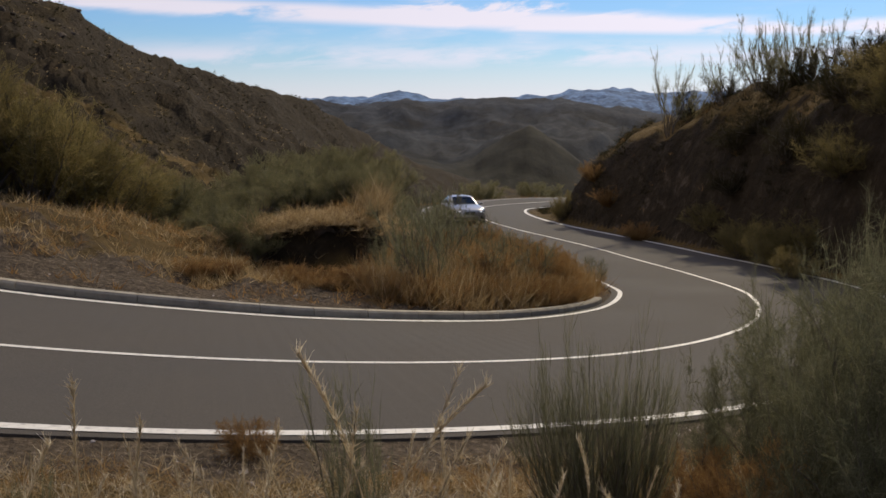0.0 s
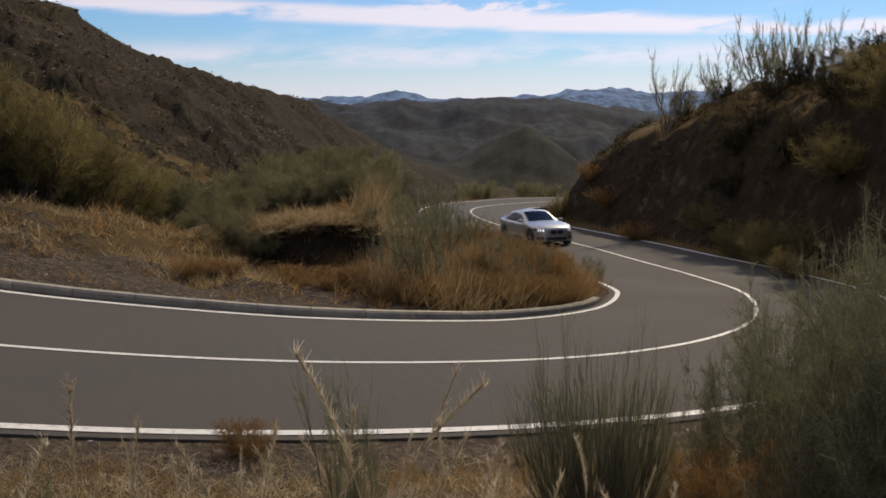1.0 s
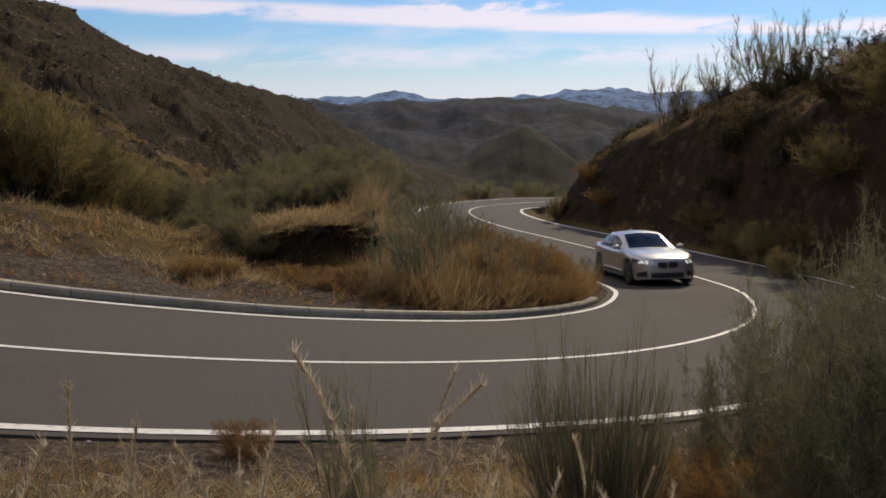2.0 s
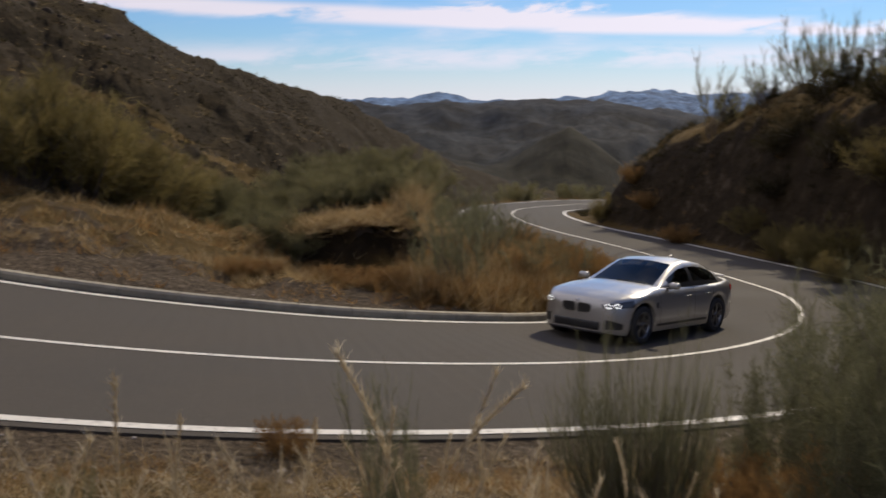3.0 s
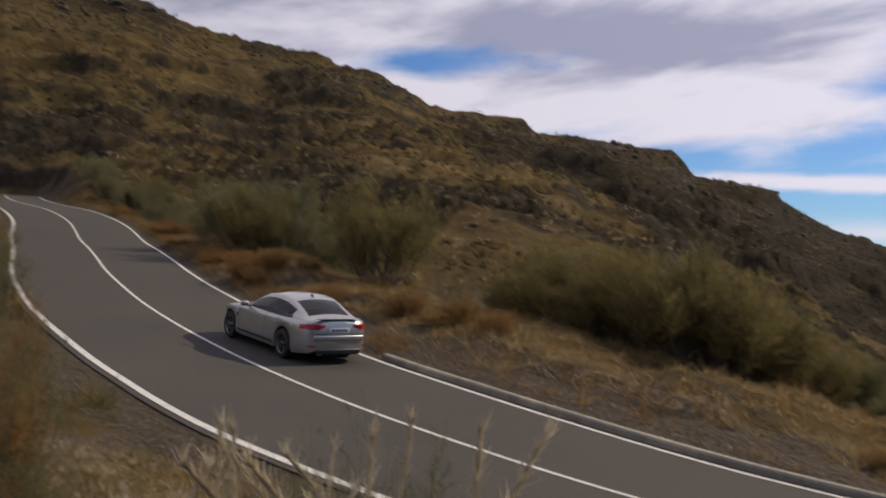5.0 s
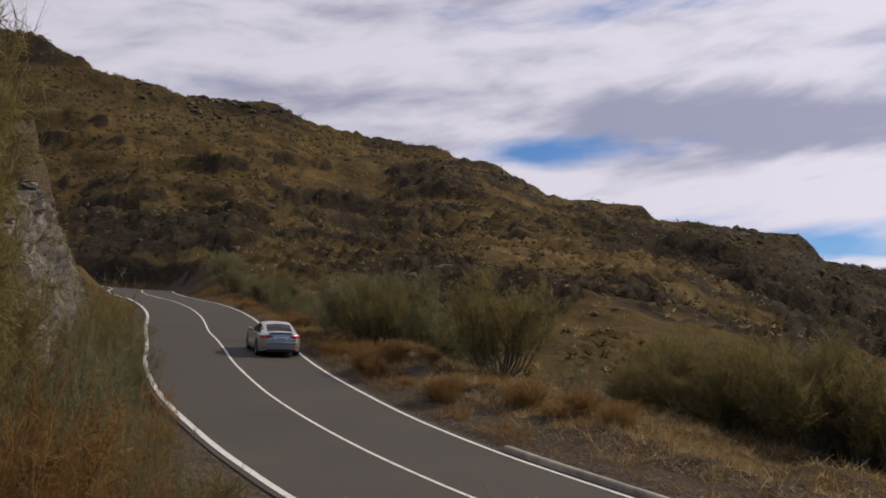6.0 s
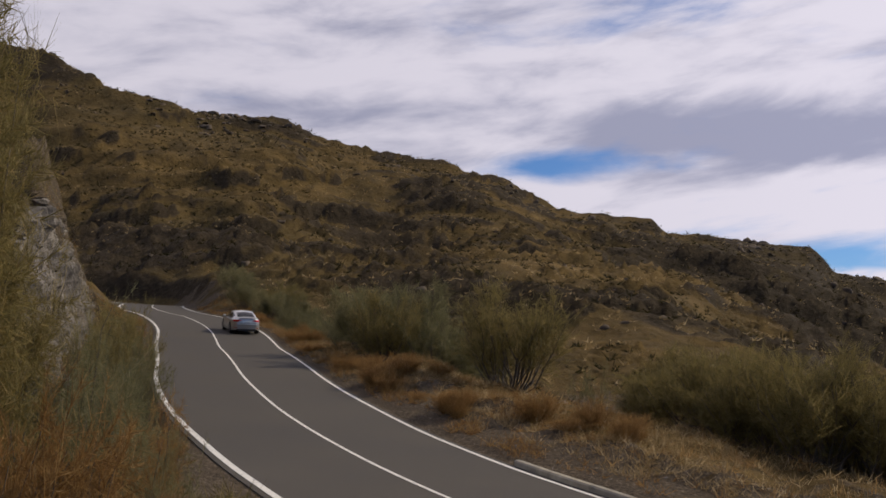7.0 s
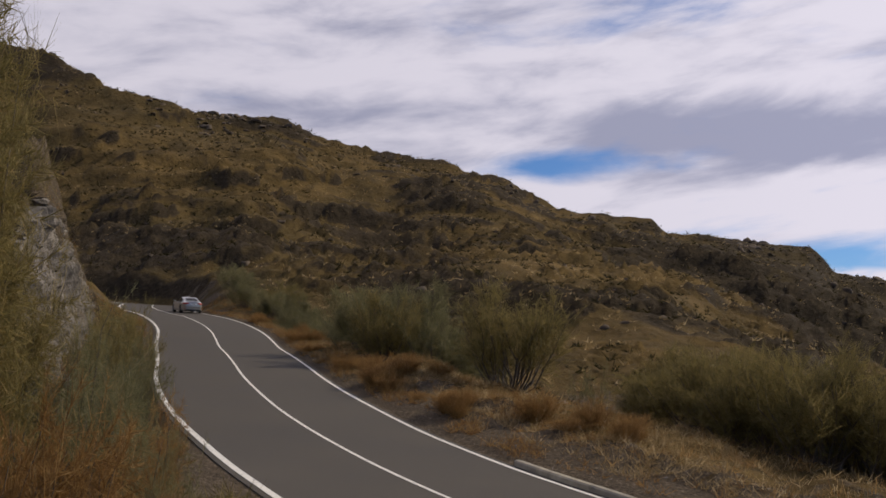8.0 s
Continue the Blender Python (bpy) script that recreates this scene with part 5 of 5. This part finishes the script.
def patch(x0, x1, lo, hi, side, lift=0.006, nx=10, nz=4):
    """A piece that lies on the flank between x0 and x1 and the heights lo(x), hi(x), standing a little proud."""
    verts, faces = [], []
    for i in range(nx + 1):
        x = x0 + (x1 - x0) * i / nx
        for j in range(nz + 1):
            z = lo(i / nx) + (hi(i / nx) - lo(i / nx)) * j / nz
            verts.append((x + lift * 0.4 * (1 if x > 0 else -1), side * (side_y(x, z) + lift), z))
    for i in range(nx):
        for j in range(nz):
            a = i * (nz + 1) + j
            f = [a, a + 1, a + nz + 2, a + nz + 1]
            faces.append(f if side > 0 else f[::-1])
    return verts, faces


def box(cx, cy, cz, lx, ly, lz, bev=0.01):
    bm = bmesh.new()
    bmesh.ops.create_cube(bm, size=1, matrix=Matrix.Translation((cx, cy, cz)) @ Matrix.Diagonal((lx, ly, lz, 1)))
    if bev:
        bmesh.ops.bevel(bm, geom=bm.edges[:], offset=min(bev, 0.45 * min(lx, ly, lz)), segments=2, affect="EDGES", profile=0.6)
    v = [p.co[:] for p in bm.verts]
    f = [[q.index for q in p.verts] for p in bm.faces]
    bm.free()
    return v, f


def ring(c, r, t, n=24, m=8, ax="x"):
    v, f = [], []
    for i in range(n):
        a = 2 * math.pi * i / n
        for j in range(m):
            b = 2 * math.pi * j / m
            rr, h = r + t * math.cos(b), t * math.sin(b)
            p = (h, rr * math.cos(a), rr * math.sin(a)) if ax == "x" else (rr * math.cos(a), h, rr * math.sin(a))
            v.append((c[0] + p[0], c[1] + p[1], c[2] + p[2]))
            f.append([i * m + j, ((i + 1) % n) * m + j, ((i + 1) % n) * m + (j + 1) % m, i * m + (j + 1) % m])
    return v, f


def flank_ring(x0, z0, rx, rz, side, n=20):
    """A thin ring that lies on the flank round (x0, z0)."""
    v, f = [], []
    for i in range(n):
        a = 2 * math.pi * i / n
        for k in (0.72, 1.0):
            x, z = x0 + rx * k * math.cos(a), z0 + rz * k * math.sin(a)
            v.append((x + 0.004, side * (side_y(x, z) + 0.010), z))
        q = [2 * i, 2 * i + 1, (2 * i + 3) % (2 * n), (2 * i + 2) % (2 * n)]
        f.append(q if side < 0 else q[::-1])
    return v, f


def lathe(profile, n=36):
    """A body of revolution round the y axis: profile rows of (radius, y)."""
    v, f, m = [], [], len(profile)
    for i in range(n):
        a = 2 * math.pi * i / n
        v += [(r * math.cos(a), y, r * math.sin(a)) for r, y in profile]
        for j in range(m - 1):
            f.append([i * m + j, i * m + j + 1, ((i + 1) % n) * m + j + 1, ((i + 1) % n) * m + j])
    return v, f


car = new("car")
tagged(car, "silver-white four-door coupe with lit headlight rings on the road", "car")
xs = sorted(set([round(v, 3) for v in np.linspace(2.15, -2.44, 88)] + [-2.41, -2.34, 2.08, 2.12, 1.78, 1.03, -1.03, -1.78]), reverse=True)
bv, bf, bm_ = loft(section, xs)
bf += [[i for i in range(bm_)], [(len(xs) - 1) * bm_ + i for i in range(bm_)][::-1]]
body = part("body", bv, bf, SILVER, car, "silver-white metallic painted body")


# greenhouse
def cabin_section(x):
    I = lambda xp, fp: float(np.interp(x, xp, fp))
    roof = I([-2.08, -1.95, -1.7, -1.4, -1.1, -0.75, -0.4, -0.1, 0.15, 0.45, 0.78], [1.0, 1.055, 1.165, 1.28, 1.36, 1.398, 1.395, 1.352, 1.255, 1.115, 0.965])
    edge = I([-2.08, -1.7, -1.2, -0.75, -0.1, 0.35, 0.78], [0.62, 0.575, 0.565, 0.575, 0.59, 0.655, 0.72])
    belt = I([-2.08, -1.9, -1.4, -0.5, 0.35, 0.78], [0.66, 0.73, 0.805, 0.815, 0.80, 0.74])
    zb = I([-2.08, -1.5, 0.0, 0.78], [0.97, 0.945, 0.93, 0.93])
    ze = max(roof - 0.05, zb + 0.012)
    rows = []
    for k in range(6):
        s = k / 5
        rows.append((belt + (edge - belt) * s + 0.025 * math.sin(math.pi * s), zb + (ze - zb) * s))
    for s in (0.12, 0.3, 0.55, 0.8, 1.0):
        rows.append((edge * (1 - s), ze + (max(roof, ze + 0.004) - ze) * math.sin(s * math.pi / 2)))
    return rows


cx = [round(v, 3) for v in np.linspace(0.78, -2.08, 74)]
cv, cfaces, cm = loft(cabin_section, cx)
groups = {}
for f in cfaces:
    xm = sum(cv[i][0] for i in f) / 4
    left = sum(cv[i][1] for i in f) > 0
    j = min(i % cm for i in f)
    j = j if j < (cm - 1) // 2 else cm - 2 - j
    if j <= 4:
        if j == 0 and -1.60 < xm < 0.42:
            k = "trim_l" if left else "trim_r"
        elif j <= 3 and -1.58 < xm < 0.38:
            k = ("pillar_l" if left else "pillar_r") if abs(xm + 0.46) < 0.045 else ("front_" if xm > -0.46 else "rear_") + ("l" if left else "r")
        else:
            k = "roof"
    elif xm > -0.10:
        k = "windscreen" if j >= 6 and xm < 0.73 else "roof"
    elif xm < -1.25:
        k = "rear_window" if j >= 6 and xm > -1.93 else "roof"
    else:
        k = "roof"
    groups.setdefault(k, []).append(f)
NAMES = {"front_l": "side_window", "front_r": "side_window", "rear_l": "side_window", "rear_r": "side_window", "trim_l": "window_trim", "trim_r": "window_trim", "pillar_l": "door_pillar", "pillar_r": "door_pillar"}
for k, fs in groups.items():
    used = sorted({i for f in fs for i in f})
    remap = {o: i for i, o in enumerate(used)}
    part(NAMES.get(k, k), [cv[i] for i in used], [[remap[i] for i in f] for f in fs], SILVER if k == "roof" else BLACK if k[:4] in ("trim", "pill") else GLASS, car, "" if k == "roof" else "black window surround" if k[:4] in ("trim", "pill") else "dark tinted glass")

# under-body, cabin and seats
part("floor_pan", *box(-0.1, 0, 0.36, 4.0, 1.16, 0.34, 0.05), CABIN, car, "dark underside")
part("sill_shadow", *box(0, 0, 0.4, 1.9, 1.6, 0.36, 0.05), CABIN, car)
part("dashboard", *box(0.55, 0, 0.86, 0.4, 1.36, 0.16, 0.06), CABIN, car, "black dashboard")
for y in (0.36, -0.36):
    part("seat", *box(-0.42, y, 0.82, 0.2, 0.46, 0.56, 0.08), CABIN, car, "dark front seat")
    part("headrest", *box(-0.48, y, 1.16, 0.1, 0.24, 0.15, 0.04), CABIN, car)
part("rear_bench", *box(-1.3, 0, 0.82, 0.3, 1.2, 0.42, 0.1), CABIN, car, "dark rear bench")

# flank details on both sides
for s in (1, -1):
    lamp = part("headlight", *patch(1.70, 2.115, lambda q: 0.655 - 0.03 * q, lambda q: 0.775 - 0.085 * q, s, 0.006, 14, 4), LAMP, car, "clear headlight with bright double rings")
    for hx, hz in ((1.975, 0.672), (2.072, 0.660)):
        part("light_ring", *flank_ring(hx, hz, 0.040 if hx < 2 else 0.026, 0.038, s), RING, lamp, "glowing white ring")
    part("tail_light", *patch(-2.05, -2.42, lambda q: 0.79 - 0.01 * q, lambda q: 0.88 + 0.03 * q, s, 0.008), TAIL, car, "red wrap-round tail light")
    part("fog_intake", *patch(1.90, 2.10, lambda q: 0.27, lambda q: 0.37 + 0.06 * q, s, 0.004), BLACK, car, "black corner intake")
    part("fender_vent", *patch(0.93, 1.0, lambda q: 0.60 + 0.02 * q, lambda q: 0.70, s, 0.004, 3, 2), BLACK, car, "dark fender vent")
    part("side_skirt", *patch(0.98, -0.98, lambda q: 0.195, lambda q: 0.285, s, 0.012, 20, 2), SILVER, car)
    for dx in (0.86, -0.46, -1.16):
        part("door_gap", *patch(dx, dx - 0.010, lambda q: 0.33 if dx > -1 else 0.72, lambda q: 0.905, s, 0.002, 1, 8), BLACK, car)
    for dx in (-0.22, -1.02):
        hy = side_y(dx, 0.775)
        part("door_handle", *box(dx, s * (hy + 0.014), 0.775, 0.2, 0.03, 0.026, 0.01), SILVER, car)
    mir = part("wing_mirror", *box(0.50, s * 0.955, 0.985, 0.13, 0.19, 0.115, 0.045), SILVER, car)
    part("mirror_foot", *box(0.50, s * 0.85, 0.93, 0.08, 0.1, 0.03, 0.01), BLACK, mir)
    part("exhaust_tip", *ring((-2.45, s * 0.46, 0.27), 0.04, 0.008), CHROME, car, "round chrome exhaust tip")
    part("inner_tail_light", *box(-2.40, s * 0.47, 0.85, 0.03, 0.24, 0.09, 0.012), TAIL, car, "red boot-lid tail light")
    part("rear_reflector", *patch(-2.30, -2.42, lambda q: 0.40, lambda q: 0.43, s, 0.004, 3, 1), TAIL, car)

# front: split grille, intake; rear: boot lip, plate, diffuser
for s in (1, -1):
    sec = [(0.03, 0.535), (0.028, 0.635), (0.06, 0.672), (0.24, 0.668), (0.285, 0.64), (0.275, 0.565), (0.24, 0.525), (0.06, 0.515)]
    v = [(2.165, s * y, z) for y, z in sec] + [(2.12, s * y, z) for y, z in sec]
    f = [list(range(8)) if s > 0 else list(range(8))[::-1]] + [[i, (i + 1) % 8, 8 + (i + 1) % 8, 8 + i] for i in range(8)]
    g = part("grille", v, f, BLACK, car, "black grille half with chrome rim", False)
    v2 = [(2.169, s * (0.155 + (y - 0.155) * k), 0.595 + (z - 0.595) * k) for k in (1.0, 1.1) for y, z in sec]
    part("grille_rim", v2, [[i, (i + 1) % 8, 8 + (i + 1) % 8, 8 + i] for i in range(8)], CHROME, g, "thin chrome rim", False)
part("lower_intake", *box(2.118, 0, 0.315, 0.09, 0.92, 0.15, 0.03), BLACK, car, "black lower intake")
part("front_lip", *box(2.10, 0, 0.205, 0.12, 1.0, 0.035, 0.012), BLACK, car, "black front lip")
part("front_badge", *ring((2.155, 0, 0.705), 0.022, 0.014, 16, 6), CHROME, car, "small round badge")
plate = part("number_plate", *box(-2.435, 0, 0.775, 0.012, 0.52, 0.11, 0.004), PLATE, car, "white rear plate")
for k in range(5):
    part("plate_bar", *box(-2.443, -0.17 + k * 0.085, 0.775, 0.004, 0.05, 0.06, 0), BLACK, plate)
part("boot_lip", *box(-2.35, 0, 1.024, 0.10, 1.1, 0.02, 0.009), SILVER, car)
part("rear_bumper", *box(-2.415, 0, 0.60, 0.09, 1.26, 0.13, 0.045), SILVER, car, "rounded painted rear bumper")
for s in (1, -1):
    # dark reflection along the lower flank, put in as a black strip
    part("sill_strip", *patch(0.95, -0.95, lambda q: 0.285, lambda q: 0.33, s, 0.004, 20, 1), BLACK, car, "black strip above the sill")
    for wx in (1.405, -1.405):
        rim_v, rim_f = [], []
        for k in range(25):
            a = math.pi * (0.02 + 0.96 * k / 24)
            for r_ in (0.372, 0.392):
                px_, pz_ = wx + r_ * math.cos(a), 0.335 + r_ * math.sin(a)
                rim_v.append((px_, s * (side_y(wx + 0.40 * math.cos(a), max(pz_, 0.36)) + 0.006), pz_))
        for k in range(24):
            q = [2 * k, 2 * k + 1, 2 * k + 3, 2 * k + 2]
            rim_f.append(q if s < 0 else q[::-1])
        part("wheel_arch", rim_v, rim_f, BLACK, car, "dark wheel-arch edge")
part("boot_gap", *box(-2.425, 0, 0.69, 0.02, 1.2, 0.012, 0.002), BLACK, car)
part("diffuser", *box(-2.40, 0, 0.29, 0.12, 1.1, 0.13, 0.03), BLACK, car, "black rear diffuser")
fin_v = [(-0.95, 0.0, 1.38), (-1.13, 0.022, 1.36), (-1.13, -0.022, 1.36), (-1.12, 0.0, 1.435)]
part("roof_fin", fin_v, [[0, 1, 3], [0, 3, 2], [1, 2, 3], [0, 2, 1]], SILVER, car)
# wiper
part("wiper", *box(0.73, 0.2, 1.0, 0.02, 0.6, 0.015, 0.004), BLACK, car)

# wheels, each turning on its axle
wheels = []
for wx in (1.405, -1.405):
    for s in (1, -1):
        wheel = new("wheel")
        wheel.parent = car
        tagged(wheel, "black tyre on a grey double-spoke alloy rim")
        tv, tf = lathe([(0.235, -0.11), (0.30, -0.118), (0.325, -0.10), (0.333, -0.05), (0.333, 0.05), (0.325, 0.10), (0.30, 0.118), (0.235, 0.11)])
        part("tyre", tv, tf, TYRE, wheel, "low-profile black tyre")
        rv, rf = lathe([(0.20, -0.10), (0.236, -0.108), (0.24, 0.0), (0.236, 0.108), (0.222, 0.108), (0.205, 0.085), (0.20, 0.0)])
        part("rim", rv, rf, RIM, wheel, "grey alloy rim")
        dv, df = lathe([(0.001, 0.02), (0.16, 0.02), (0.165, 0.0)])
        part("brake_disc", dv, df, CABIN, wheel)
        for k in range(10):
            a = 2 * math.pi * (k // 2) / 5 + (0.17 if k % 2 else -0.17)
            b = 2 * math.pi * (k // 2) / 5 + (0.06 if k % 2 else -0.06)
            o, i_ = Vector((math.cos(a), 0, math.sin(a))), Vector((math.cos(b), 0, math.sin(b)))
            t = Vector((-math.sin(a), 0, math.cos(a))) * 0.014
            yo, yi = s * 0.098, s * 0.082
            pts = [i_ * 0.03 + Vector((0, yi, 0)) - t, i_ * 0.03 + Vector((0, yi, 0)) + t, o * 0.225 + Vector((0, yo, 0)) + t * 1.1, o * 0.225 + Vector((0, yo, 0)) - t * 1.1]
            back = [p - Vector((0, s * 0.03, 0)) for p in pts]
            v = [p[:] for p in pts + back]
            part("spoke", v, [[0, 1, 2, 3], [7, 6, 5, 4], [0, 4, 5, 1], [1, 5, 6, 2], [2, 6, 7, 3], [3, 7, 4, 0]], RIM, wheel, "", False)
        hv, hf = lathe([(0.001, s * 0.1), (0.04, s * 0.098), (0.05, s * 0.07)], 16)
        part("hub_cap", hv, hf, RIM, wheel)
        wheels.append((wheel, wx, s))

# the drive: count along the road's line, offset from the centre line, extra turn
DRIVE = [
    (0.0, 4.00, -1.40, 0), (0.5, 5.10, -1.50, 2), (1.0, 6.28, -1.30, 4), (1.2, 6.85, -1.30, 4), (2.3, 9.95, -1.85, 1), (2.5, 10.40, -1.95, 0),
    (2.7, 10.85, -2.0, 1), (3.0, 11.60, -1.90, 4), (3.3, 12.20, -1.75, 7), (3.5, 12.64, -1.66, 9), (4.0, 13.80, -1.60, 9), (4.5, 14.98, -1.45, 5),
    (5.0, 16.60, -1.68, 4), (5.2, 17.32, -1.80, 3), (6.3, 22.15, -2.0, 2), (6.5, 23.10, -2.0, 2), (7.0, 25.15, -1.85, 3), (7.5, 27.45, -1.85, 3), (8.0, 30.20, -1.95, 4),
]


def eased(t, col):
    """Smooth reading of a column of the drive."""
    T = [r[0] for r in DRIVE]
    V = [r[col] for r in DRIVE]
    i = max(0, min(len(T) - 2, sum(1 for q in T if q <= t) - 1))
    slope = lambda j: (V[min(j + 1, len(T) - 1)] - V[max(j - 1, 0)]) / (T[min(j + 1, len(T) - 1)] - T[max(j - 1, 0)])
    h = T[i + 1] - T[i]
    s = (t - T[i]) / h
    return (2 * s ** 3 - 3 * s * s + 1) * V[i] + (s ** 3 - 2 * s * s + s) * h * slope(i) + (-2 * s ** 3 + 3 * s * s) * V[i + 1] + (s ** 3 - s * s) * h * slope(i + 1)


def car_pose(t):
    u, lat, extra = eased(t, 1), eased(t, 2), eased(t, 3)
    p = on_road(u, lat)
    a, b = on_road(u - 0.28, lat), on_road(u + 0.28, lat)
    d = b - a
    yaw = math.degrees(math.atan2(d.y, d.x)) + extra
    pitch = math.degrees(math.atan2(d.z, math.hypot(d.x, d.y)))
    return pose(p.x, p.y, (a.z + b.z) / 2 + 0.006, 0, -pitch, yaw)


CAR_ROWS = [(k / 10, car_pose(k / 10)) for k in range(81)]


def motions():
    walk(car, CAR_ROWS)
    for wheel, wx, s in wheels:
        walk(wheel, [(k / 10, pose(wx, s * 0.79, 0.335, 0, (k * 76) % 360, 0)) for k in range(81)])


motions()
